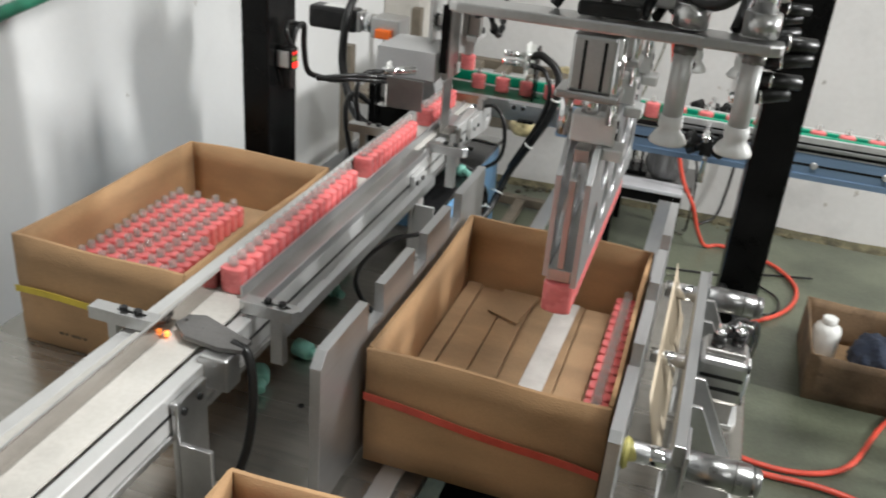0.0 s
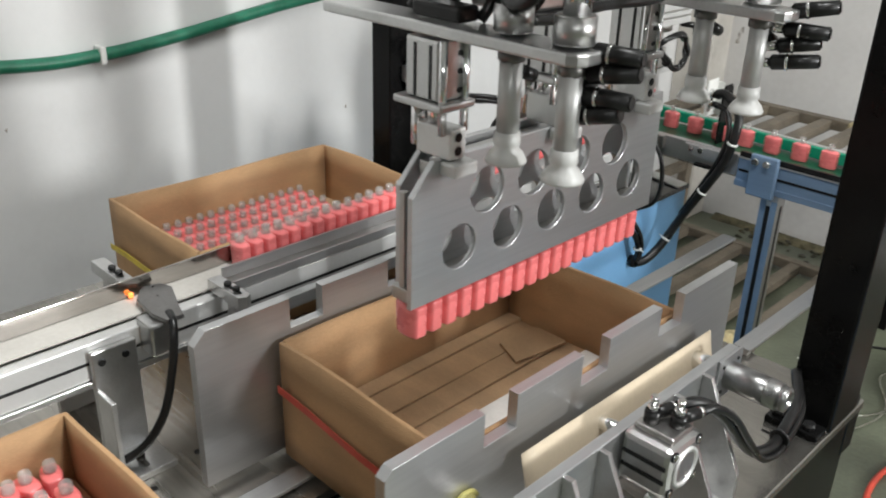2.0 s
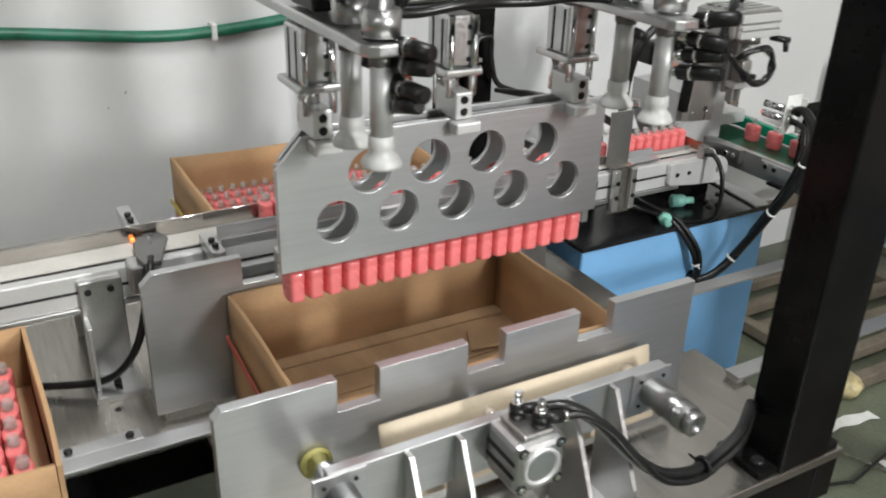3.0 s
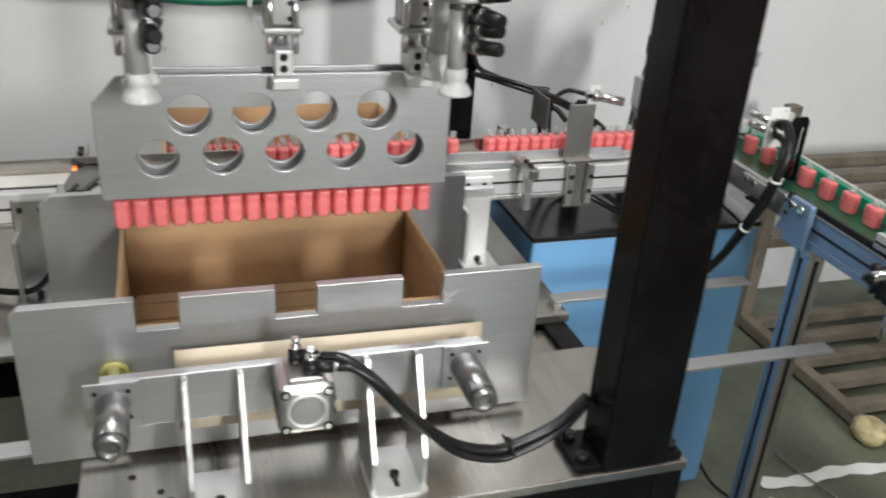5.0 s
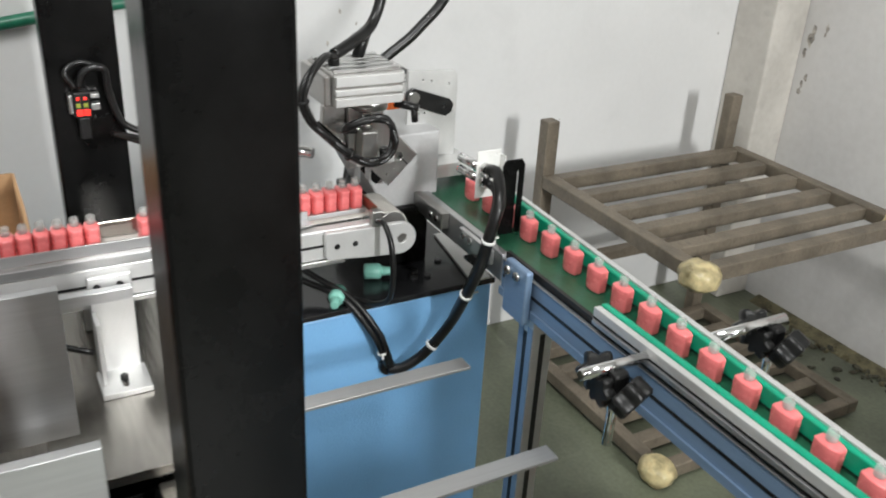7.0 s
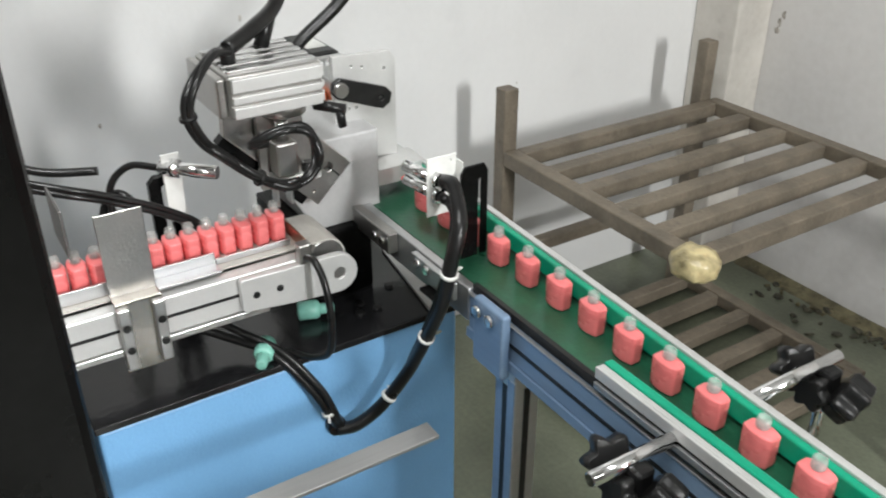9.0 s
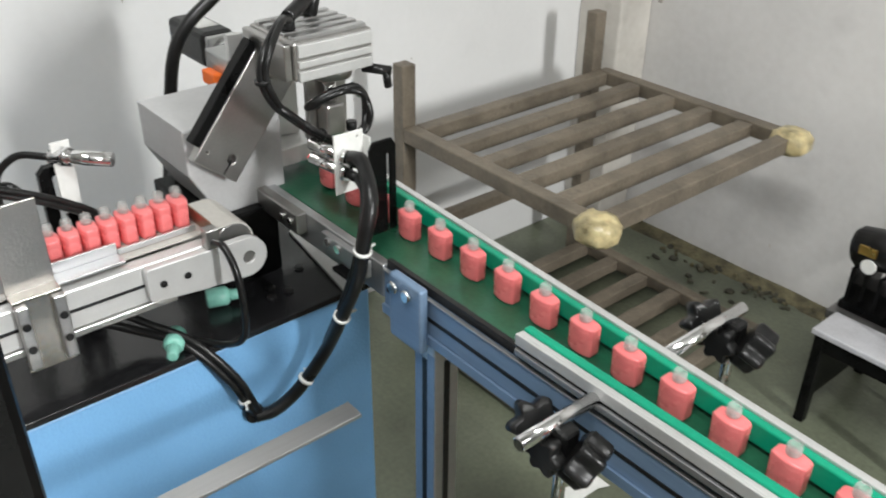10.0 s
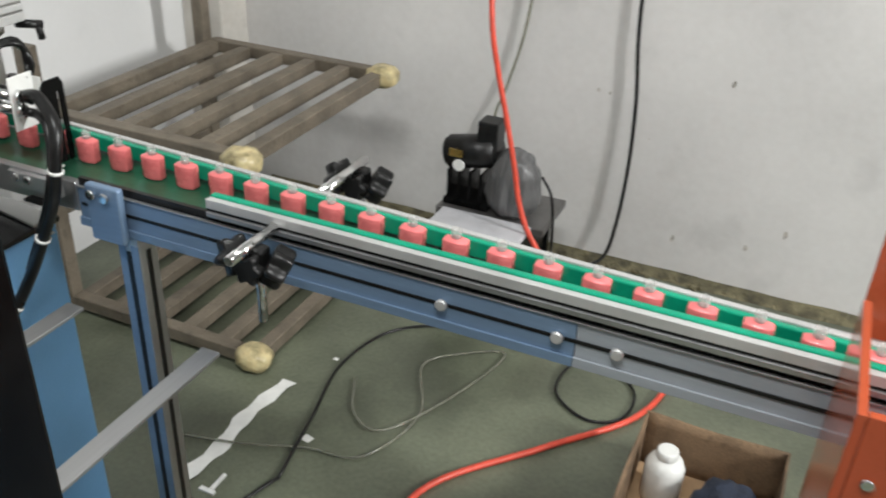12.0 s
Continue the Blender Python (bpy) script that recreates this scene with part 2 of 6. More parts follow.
def cable(points, r, n=7, seg=8, bm=None):
    """A round hose along a smooth line."""
    bm = bm or bmesh.new()
    line = smooth_line(points, n)
    rings, up = [], Vector((0.13, 0.21, 1)).normalized()
    for k, p in enumerate(line):
        d = (line[min(k + 1, len(line) - 1)] - line[max(k - 1, 0)]).normalized()
        side = d.cross(up)
        if side.length < 0.05:
            side = d.cross(Vector((1, 0, 0)))
        side.normalize()
        up = side.cross(d).normalized()
        rings.append([bm.verts.new(p + r * (math.cos(2 * math.pi * j / seg) * side + math.sin(2 * math.pi * j / seg) * up)) for j in range(seg)])
    for a, b in zip(rings, rings[1:]):
        for j in range(seg):
            bm.faces.new((a[j], a[(j + 1) % seg], b[(j + 1) % seg], b[j])).smooth = True
    bm.faces.new(rings[0][::-1])
    bm.faces.new(rings[-1])
    bmesh.ops.recalc_face_normals(bm, faces=bm.faces)
    return bm


def sheet(outline, thick, m, holes=(), bevel=0.0008):
    """A flat plate from a 2D outline with round or drawn holes, turned into place by m."""
    cu = bpy.data.curves.new("outline", "CURVE")
    cu.dimensions, cu.fill_mode = "2D", "BOTH"
    cu.extrude, cu.bevel_depth, cu.bevel_resolution = thick / 2 - bevel, bevel, 1
    loops = [outline]
    for h in holes:
        if len(h) == 3:
            cx, cy, r = h
            loops.append([(cx + r * math.cos(2 * math.pi * k / 36), cy + r * math.sin(2 * math.pi * k / 36)) for k in range(36)])
        else:
            loops.append(h)
    for loop in loops:
        sp = cu.splines.new("POLY")
        sp.points.add(len(loop) - 1)
        for pt, (x, y) in zip(sp.points, loop):
            pt.co = (x, y, 0, 1)
        sp.use_cyclic_u = True
        sp.use_smooth = len(loop) > 20
    ob = bpy.data.objects.new("outline", cu)
    me = bpy.data.meshes.new_from_object(ob)
    bpy.data.objects.remove(ob)
    bpy.data.curves.remove(cu)
    bm = bmesh.new()
    bm.from_mesh(me)
    bpy.data.meshes.remove(me)
    bmesh.ops.remove_doubles(bm, verts=bm.verts, dist=2e-5)
    bmesh.ops.transform(bm, matrix=m, verts=bm.verts)
    return bm


def thicken(bm, t):
    bmesh.ops.recalc_face_normals(bm, faces=bm.faces)
    bm.normal_update()
    bmesh.ops.solidify(bm, geom=bm.faces[:], thickness=t)
    bmesh.ops.recalc_face_normals(bm, faces=bm.faces)
    return bm


# turns of a sheet: its x and y to world axes, its thickness to the third
IN_YZ = Matrix(((0, 0, 1, 0), (1, 0, 0, 0), (0, 1, 0, 0), (0, 0, 0, 1)))
IN_XZ = Matrix(((1, 0, 0, 0), (0, 0, -1, 0), (0, 1, 0, 0), (0, 0, 0, 1)))


def at_x(x):
    return Matrix.Translation((x, 0, 0)) @ IN_YZ


def at_y(y):
    return Matrix.Translation((0, y, 0)) @ IN_XZ


def at_z(z):
    return Matrix.Translation((0, 0, z))


def slot(cx, cy, length, r, along_x=True):
    out = []
    for k in range(24):
        a = 2 * math.pi * k / 24
        dx, dy = r * math.cos(a), r * math.sin(a)
        off = (length / 2 - r) * (1 if (dx if along_x else dy) >= 0 else -1)
        out.append((cx + dx + (off if along_x else 0), cy + dy + (0 if along_x else off)))
    return out


def bolt(parent, x, y, z, r=0.004, axis="z", h=0.004, name="bolt", material=None):
    d = {"z": (0, 0, h), "x": (h, 0, 0), "y": (0, -h, 0)}[axis]
    bm = rod((x, y, z), (x + d[0], y + d[1], z + d[2]), r, seg=12, bevel=r * 0.15)
    bm2 = rod((x + d[0] * 0.7, y + d[1] * 0.7, z + d[2] * 0.7), (x + d[0] * 1.02, y + d[1] * 1.02, z + d[2] * 1.02), r * 0.5, seg=6, bm=bm)
    return part(name, bm2, material or BLACKPL, parent)


def tie(parent, p, d, r, material=None):
    """A cable tie round a hose: a narrow band with a cut end."""
    m = Matrix.Translation(p) @ Vector(d).to_track_quat("Z", "Y").to_matrix().to_4x4()
    bm = turned([(r, -0.002), (r + 0.0012, -0.002), (r + 0.0012, 0.002), (r, 0.002)], 16, m)
    slab(r - 0.001, r + 0.012, -0.0015, 0.0015, -0.001, 0.001, 0.0003, bm=bm, m=m)
    return part("cable_tie", bm, material or WHITEPL, parent, "white cable tie")


# ---- the room ----
XW, YW = -1.20, 3.38


def room():
    f = part("floor", slab(XW - 0.2, 4.2, -3.2, YW + 0.2, -0.12, 0, 0), FLOOR)
    tagged(f, "grey-green painted concrete floor, scuffed and damp", "floor", kind="structure")
    for name, a in (("wall_west", (XW - 0.2, XW, -3.2, YW + 0.2, 0.001, 2.9)), ("wall_north", (XW + 0.001, 4.0, YW, YW + 0.2, 0.001, 2.9)),
                    ("wall_east", (4.0, 4.2, -3.2, YW + 0.2, 0.001, 2.9)), ("wall_south", (XW + 0.001, 3.999, -3.2, -3.0, 0.001, 2.9))):
        near = name in ("wall_west", "wall_north")
        w = part(name, slab(*a, 0), (NWALL if name == "wall_north" else WALL) if near else FARWALL)
        tagged(w, "off-white painted plaster wall with faint stains" if near else "plain unseen wall, grey to stand for the dim far room", "wall", kind="structure")
    # unseen partition, added to keep the east lamp off part of the north wall
    w = part("wall_partition", slab(1.95, 2.05, 2.92, YW - 0.001, 0.001, 2.899, 0), FARWALL)
    tagged(w, "unseen grey partition added to shade the north wall", "wall", kind="structure")
    c = part("ceiling", slab(XW - 0.2, 4.2, -3.2, YW + 0.2, 2.901, 3.0, 0), CEIL)
    tagged(c, "plain white ceiling", "ceiling", kind="structure")
    p = part("pillar", slab(XW + 0.001, XW + 0.145, YW - 0.13, YW - 0.001, 0.001, 2.899, 0.006), PILLAR)
    tagged(p, "stained plaster pillar in the room corner", "pillar", kind="structure")
    # chipped paint and dark specks on the walls and the pillar
    rng = random.Random(21)
    bm = bmesh.new()
    spots = [(XW, 2.02, 0.93, 0.004), (XW, 2.06, 0.90, 0.003), (XW, 1.99, 0.86, 0.004), (XW, 1.70, 0.70, 0.003), (XW, 0.9, 0.80, 0.003)]
    for k in range(10):
        spots.append((XW, rng.uniform(0.4, 3.2), rng.uniform(0.15, 1.05), 0.0012 + 0.002 * rng.random() ** 2))
    for k in range(4):
        spots.append((rng.uniform(-0.98, 1.2), YW, rng.uniform(0.08, 1.0), 0.0012 + 0.002 * rng.random() ** 2))
    for x, z, q in ((-1.023, 0.851, 0.011), (-1.03, 0.824, 0.014), (-0.982, 0.863, 0.008), (-0.985, 0.845, 0.005), (-1.03, 0.673, 0.009), (0.334, 0.118, 0.007), (0.53, 0.138, 0.006),
                    (0.412, 0.581, 0.006), (0.071, 0.505, 0.005), (0.103, 0.503, 0.004), (0.62, 0.20, 0.008)):
        spots.append((x, YW, z, q))
    for k in range(4):
        spots.append((XW + 0.160 + rng.uniform(0.004, 0.03) * (k % 3), YW, rng.uniform(0.60, 0.80), 0.003 + 0.005 * rng.random()))
    for x, y, z, r in spots:
        n, a0 = 9, rng.random() * 6
        ring = []
        for k in range(n):
            a = 2 * math.pi * k / n
            q = r * (0.6 + 0.7 * rng.random())
            u, v = q * math.cos(a) * 0.8, q * math.sin(a) * 1.5
            ring.append((x + 0.0006, y + u, z + v) if x == XW else (x + u, y - 0.0006, z + v))
        bm.faces.new([bm.verts.new(p) for p in ring])
    thicken(bm, 0.0004)
    d = part("wall_mark", bm, mat("bare_plaster_chip", (0.40, 0.37, 0.33), 0.9, scale=60, vary=0.25))
    tagged(d, "small dark chips and specks in the wall paint", "mark", kind="stuff")
    # crumbled dirt along the wall foot
    rng = random.Random(4)
    bm = bmesh.new()
    for k in range(420):
        x = rng.uniform(-0.95, 2.6)
        y = YW - 0.008 - abs(rng.gauss(0, 0.022)) * (1.0 + 0.8 * math.sin(x * 7))
        s = rng.uniform(0.003, 0.012)
        mm = Matrix.Translation((x, y, s * 0.3)) @ Euler((rng.random() * 3, rng.random() * 3, rng.random() * 3)).to_matrix().to_4x4() @ Matrix.Diagonal((s, s * 0.8, s * 0.6, 1))
        bmesh.ops.create_icosphere(bm, subdivisions=1, radius=1, matrix=mm)
    rows = []
    for k in range(121):
        x = -1.0 + 0.025 * k
        w = 0.030 + 0.030 * (0.5 + 0.5 * noise.noise(Vector((x * 5, 0, 0)))) + 0.012 * noise.noise(Vector((x * 23, 3, 0)))
        h = 0.010 + 0.010 * (0.5 + 0.5 * noise.noise(Vector((x * 7, 9, 0))))
        rows.append([bm.verts.new((x, YW - 0.0005 - w * u, max(0.0004, h * v * (1 + 0.5 * noise.noise(Vector((x * 40, u * 9, 2))))))) for u, v in ((0, 1.0), (0.3, 0.75), (0.6, 0.35), (1.0, 0.02))])
    for a, b in zip(rows, rows[1:]):
        for k in range(3):
            bm.faces.new((a[k], a[k + 1], b[k + 1], b[k])).smooth = True
    d = part("dirt", bm, mat("wall_foot_dirt", (0.13, 0.115, 0.065), 0.85, scale=22, vary=0.3, bump=0.3, fine=90))
    tagged(d, "dark crumbled dirt along the foot of the wall", "dirt", kind="stuff")


    rng = random.Random(17)
    bm = bmesh.new()
    for k in range(36):
        u = rng.random()
        x, y = -0.90 + 0.45 * u + rng.gauss(0, 0.03), YW - 0.03 - abs(rng.gauss(0, 0.06))
        sx = rng.uniform(0.005, 0.017) * (1.6 if k % 9 == 0 else 1.0)
        mm = Matrix.Translation((x, y, sx * 0.22)) @ Euler((rng.uniform(-0.3, 0.3), rng.uniform(-0.3, 0.3), rng.random() * 6)).to_matrix().to_4x4() @ Matrix.Diagonal((sx, sx * rng.uniform(0.4, 0.9), sx * rng.uniform(0.2, 0.5), 1))
        made = bmesh.ops.create_icosphere(bm, subdivisions=2, radius=1)["verts"]
        for v in made:
            v.co *= 1 + 0.35 * noise.noise(v.co * 1.7 + Vector((k, 0, 0)))
        bmesh.ops.transform(bm, matrix=mm, verts=made)
    d = part("rubble", bm, mat("dark_rubble", (0.07, 0.066, 0.045), 0.85, scale=30, vary=0.3, bump=0.2, fine=120))
    tagged(d, "dark plaster crumbs and torn scraps on the floor", "rubble", kind="stuff")


# ---- bottles ----
BW, BT, BH = 0.0300, 0.0195, 0.0318   # body: along x, along y, up


def oval(w, t, z, bm):
    """A ring of the boat-shaped plan: two bulging sides and two narrow flat ends."""
    q = ((1.0, 0.25), (0.995, 0.54), (0.955, 0.63), (0.80, 0.76), (0.58, 0.88), (0.34, 0.96), (0.11, 1.0))
    turn = [(u, v) for u, v in q] + [(-u, v) for u, v in q[::-1]] + [(-u, -v) for u, v in q] + [(u, -v) for u, v in q[::-1]]
    ring = [bm.verts.new((w / 2 * u, t / 2 * v, z)) for u, v in turn]
    return ring


def bottle_things():
    """One bottle with its parts; every other bottle is a copy."""
    b = thing("nail_polish_bottle", 0, 0, 0, "small salmon-pink lacquered glass bottle, uncapped", "bottle", "pink bottles")
    bm = bmesh.new()
    rings = [oval(BW * k, BT * k2, z, bm) for k, k2, z in ((0.90, 0.88, 0), (0.955, 0.95, 0.0012), (0.97, 0.97, 0.003), (1, 1, BH - 0.0024), (0.985, 0.98, BH - 0.0011), (0.95, 0.94, BH - 0.0003), (0.84, 0.82, BH + 0.0002))]
    rings.append([bm.verts.new((0.0068 * math.cos(2 * math.pi * (k + 0.5) / 28), 0.0068 * math.sin(2 * math.pi * (k + 0.5) / 28), BH + 0.0018)) for k in range(28)])
    for a, c in zip(rings, rings[1:]):
        for k in range(28):
            bm.faces.new((a[k], a[(k + 1) % 28], c[(k + 1) % 28], c[k])).smooth = True
    bm.faces.new(rings[0][::-1])
    bm.faces.new(rings[-1])
    part("body", bm, PINK, b)
    prof = [(0.0052, BH + 0.0018), (0.0047, BH + 0.0030)]
    for k in range(3):
        z = BH + 0.0032 + 0.0030 * k
        prof += [(0.0046, z), (0.0064, z + 0.0007), (0.0064, z + 0.0012), (0.0046, z + 0.0019)]
    prof += [(0.0054, BH + 0.0124), (0.0054, BH + 0.0131), (0.0038, BH + 0.0131), (0.0036, BH + 0.003)]
    part("neck", turned(prof, 14), GLASS, b, "clear glass threaded neck")
    return b


# ---- the machine table ----
ZT = 0.640


def table():
    t = thing("machine_table", -0.3, 0.9, 0.0, "steel machine table with a worn stainless top and black frame", "machine table")
    part("tabletop", sheet([(-0.82, 0.12), (-0.215, 0.12), (-0.215, 0.775), (-0.172, 0.775), (-0.172, 1.466), (-0.60, 1.466), (-0.60, 1.335), (-0.82, 1.335)], 0.014, at_z(ZT - 0.007)), STEEL, t, "worn stainless steel plate")
    part("tabletop", slab(-0.080, 0.180, 0.775, 1.466, ZT - 0.014, ZT, 0.002), STEEL, t, "worn stainless steel plate")
    part("lane_plate", slab(-0.171, -0.081, 1.378, 1.466, ZT - 0.030, ZT - 0.024, 0.001), STEEL, t, "steel cross plate in the carton lane")
    for y in (0.14, 1.424):
        part("frame_beam", slab(-0.81 if y < 1 else -0.59, -0.22 if y < 1 else 0.178, y, y + 0.04, ZT - 0.075, ZT - 0.015, 0.003), BLACK, t)
    for x in (-0.81, -0.26):
        part("frame_beam", slab(x, x + 0.04, 0.181, 1.423 if x > -0.5 else 1.33, ZT - 0.075, ZT - 0.015, 0.003), BLACK, t)
    part("frame_beam", slab(0.137, 0.178, 0.78, 1.423, ZT - 0.075, ZT - 0.015, 0.003), BLACK, t)
    part("apron", slab(0.162, 0.176, 0.80, 1.44, 0.12, ZT - 0.076, 0.002), BLACK, t, "black painted side panel")
    part("label_plate", slab(0.1765, 0.1785, 1.15, 1.30, ZT - 0.135, ZT - 0.082, 0.0005), BLUEAL, t, "pale blue label plate")
    # black sheet added to stand for the unlit void under the lane
    part("lane_floor", slab(-0.212, 0.124, -0.3, 1.44, 0.40, 0.41, 0.001), BLACK, t, "black sheet standing for the dark void below the carton lane")
    for x, y in ((-0.79, 0.17), (-0.79, 1.31), (-0.57, 1.444), (0.14, 1.444), (0.14, 0.82), (-0.24, 0.17)):
        part("leg", slab(x - 0.02, x + 0.02, y - 0.02, y + 0.02, 0.0, ZT - 0.076, 0.003), BLACK, t)
    for x, y in ((-0.33, 0.76), (-0.305, 0.69), (-0.36, 0.90), (-0.29, 0.95), (0.10, 0.86), (0.115, 0.87), (0.07, 0.83)):
        part("bolt_hole", rod((x, y, ZT - 0.001), (x, y, ZT + 0.0006), 0.0042, seg=14), BLACKPL, t)
    part("edge_bar", slab(-0.240, -0.218, 0.50, 0.705, ZT, ZT + 0.011, 0.001), ALUV, t, "bolted edge bar")
    for y in (0.62, 0.69):
        bolt(t, -0.229, y, ZT + 0.011, 0.005, "z", 0.004)
    for x in (-0.205, 0.006):
        r = thing("slide_rail", x, 0.8, ZT, "flat bare metal slide rail on which the cartons run", "rail", "slide rails")
        part("strip", slab(x - 0.013, x + 0.013, -0.35, 1.306, ZT + 0.006, ZT + 0.011, 0.0008), ALU, r)
        part("outfeed_strip", slab(x - 0.013, x + 0.013, 1.450, 1.806, ZT + 0.006, ZT + 0.011, 0.0008), ALU, r)
        part("spacer", slab(x - 0.010, x + 0.010, 1.451, 1.464, ZT, ZT + 0.006, 0.0005), ALUV, r)
        for y in (-0.2, 0.85, 1.25):
            part("spacer", slab(x - 0.01, x + 0.01, y, y + 0.03, ZT, ZT + 0.006, 0.0005) if y > 0.5 else slab(x - 0.01, x + 0.01, y, y + 0.03, 0.41, ZT + 0.006, 0.0005), ALUV, r)


def post(x0, x1, y0, y1, lab, z0):
    p = thing("frame_post", (x0 + x1) / 2, (y0 + y1) / 2, z0, lab, "post", "machine posts")
    part("column", slab(x0, x1, y0, y1, z0, 2.0, 0.004), BLACK, p)
    part("foot_plate", slab(x0 - 0.014, x1 - 0.004, y0 - 0.030, y1 + 0.022, z0, z0 + 0.010, 0.002), BLACK, p)
    for bx, by in ((x0 - 0.002, y0 - 0.016), (x1 - 0.020, y0 - 0.018), (x1 - 0.020, y1 + 0.012)):
        bolt(p, bx, by, z0 + 0.010, 0.0075, "z", 0.009)
    return p


GUARD_SEGS = ((0.729, 0.848), (0.894, 0.994), (1.041, 1.138), (1.187, 1.308))


def guard(x, lab, chamfer):
    g = thing("notched_guard_plate", x, 1.02, ZT, lab, "guard plate", "carton guides")
    top, low = 0.845, 0.808
    pts = [(0.729, ZT + 0.012)]
    for k, (a, b) in enumerate(GUARD_SEGS):
        if k == 0:
            pts += [(a, top - chamfer), (a + chamfer, top), (b, top), (b, low)]
        elif k < 3:
            pts += [(a, low), (a, top), (b, top), (b, low)]
        else:
            pts += [(a, low), (a, top), (b, top)]
    pts += [(1.308, ZT + 0.012)]
    part("plate", sheet(pts, 0.012, at_x(x), bevel=0.0004), ALU, g, "brushed aluminium plate with three notches")
    return g


def pusher():
    """The adjustable side pusher outside the right guard: rib plate, cylinders, bushings."""
    p = thing("side_pusher", 0.11, 1.015, ZT, "aluminium pneumatic side pusher with ribbed back plate", "pusher")
    part("back_plate", slab(0.088, 0.100, 0.812, 1.218, 0.731, 0.790, 0.001), ALU, p, "brushed aluminium back plate")
    for y in (0.893, 0.949, 1.083, 1.140):
        pts = [(0.088, ZT + 0.006), (0.088, 0.7305), (0.1005, 0.7305), (0.1005, 0.787), (0.110, 0.787), (0.158, ZT + 0.045), (0.158, ZT + 0.006)]
        part("rib", sheet(pts, 0.006, at_y(y)), ALUV, p)
    for ya, yb in ((0.890, 0.952), (1.080, 1.143)):
        part("foot", sheet([(0.085, ya), (0.163, ya), (0.168, ya + 0.012), (0.168, yb - 0.012), (0.163, yb), (0.085, yb)], 0.006, at_z(ZT + 0.003),
                           holes=[slot(0.142, (ya + yb) / 2, 0.026, 0.004)]), WHITEAL, p, "slotted foot plate")
        bolt(p, 0.136, (ya + yb) / 2, ZT + 0.006, 0.0055, "z", 0.006)
    zb = 0.763
    for y in (0.823, 1.197):
        b = part("bushing", rod((0.100, y, zb), (0.166, y, zb), 0.0165, seg=32, bevel=0.0015), TURNED, p, "turned steel guide bushing")
        part("guide_rod", rod((0.046, y, zb), (0.1005, y, zb), 0.0115, seg=24, bevel=0.001), CHROME, p, "chrome guide rod")
        part("nut", turned([(0.0145, 0), (0.0145, 0.008), (0.0105, 0.010), (0.0075, 0.010), (0.0070, 0.006)], 28, Matrix.Translation((0.1655, y, zb)) @ Matrix.Rotation(radians(90), 4, "Y")), TURNED, b, "dark hollow end nut")
        part("groove", rod((0.150, y, zb), (0.1512, y, zb), 0.0169, seg=32), BLACKST, b)
        part("flange", sheet([(y - 0.026, zb - 0.026), (y + 0.026, zb - 0.026), (y + 0.026, zb + 0.026), (y - 0.026, zb + 0.026)], 0.003, at_x(0.1017)), ALU, p)
        for a in (45, 135, 225, 315):
            bolt(p, 0.1032, y + 0.0225 * math.cos(radians(a)), zb + 0.0225 * math.sin(radians(a)), 0.0024, "x", 0.0015)
    part("pad", rod((0.0405, 0.823, zb - 0.004), (0.048, 0.823, zb - 0.004), 0.017, seg=24, bevel=0.002), YELLOW, p, "yellow rubber pad")
    yc, zc = 1.011, 0.766
    cy = part("cylinder", slab(0.1005, 0.156, yc - 0.029, yc + 0.029, zc - 0.029, zc + 0.029, 0.007), ALUV, p, "square aluminium pneumatic cylinder")
    part("cap_ring", turned([(0.0215, 0.0), (0.0215, 0.003), (0.0175, 0.003), (0.0175, 0.0)], 36, Matrix.Translation((0.1555, yc, zc)) @ Matrix.Rotation(radians(90), 4, "Y")), WHITEAL, cy)
    part("cap_disc", rod((0.1555, yc, zc), (0.1572, yc, zc), 0.0165, seg=32, bevel=0.0008), ALUV, cy)
    for dy in (-0.0215, 0.0215):
        for dz in (-0.0215, 0.0215):
            part("bolt_well", rod((0.1552, yc + dy, zc + dz), (0.1566, yc + dy, zc + dz), 0.0056, seg=14), BLACKPL, cy)
            part("bolt", rod((0.1560, yc + dy, zc + dz), (0.1574, yc + dy, zc + dz), 0.0036, seg=6), CHROME, cy)
    for dy in (-0.0295, 0.0295):
        for dz in (-0.008, 0.008):
            part("sensor_groove", slab(0.104, 0.152, yc + dy - 0.0006, yc + dy + 0.0006, zc + dz - 0.0022, zc + dz + 0.0022, 0), BLACKPL, cy)
    part("piston_rod", rod((0.046, yc, zc), (0.088, yc, zc), 0.009, seg=20), CHROME, p)
    part("port_block", slab(0.106, 0.150, yc - 0.018, yc + 0.018, zc + 0.0285, zc + 0.036, 0.002), ANOD, p)
    for x, y in ((0.118, yc - 0.006), (0.140, yc + 0.006)):
        v = part("fitting", rod((x, y, zc + 0.036), (x, y, zc + 0.050), 0.0082, seg=18, bevel=0.001), BLACKPL, p, "black push-in air fitting")
        part("collar", rod((x, y, zc + 0.050), (x, y, zc + 0.056), 0.0062, seg=6, bevel=0.0005), CHROME, v)
        part("screw", rod((x, y, zc + 0.056), (x, y, zc + 0.066), 0.0040, seg=14, bevel=0.0006), CHROME, v, "chrome throttle screw")
        part("elbow", rod((x, y, zc + 0.044), (x + 0.008, y + 0.022, zc + 0.045), 0.0066, seg=14, bevel=0.0008), BLACKPL, v)
        part("release_ring", rod((x + 0.008, y + 0.022, zc + 0.045), (x + 0.0095, y + 0.026, zc + 0.045), 0.0055, seg=14), CHROME, v)
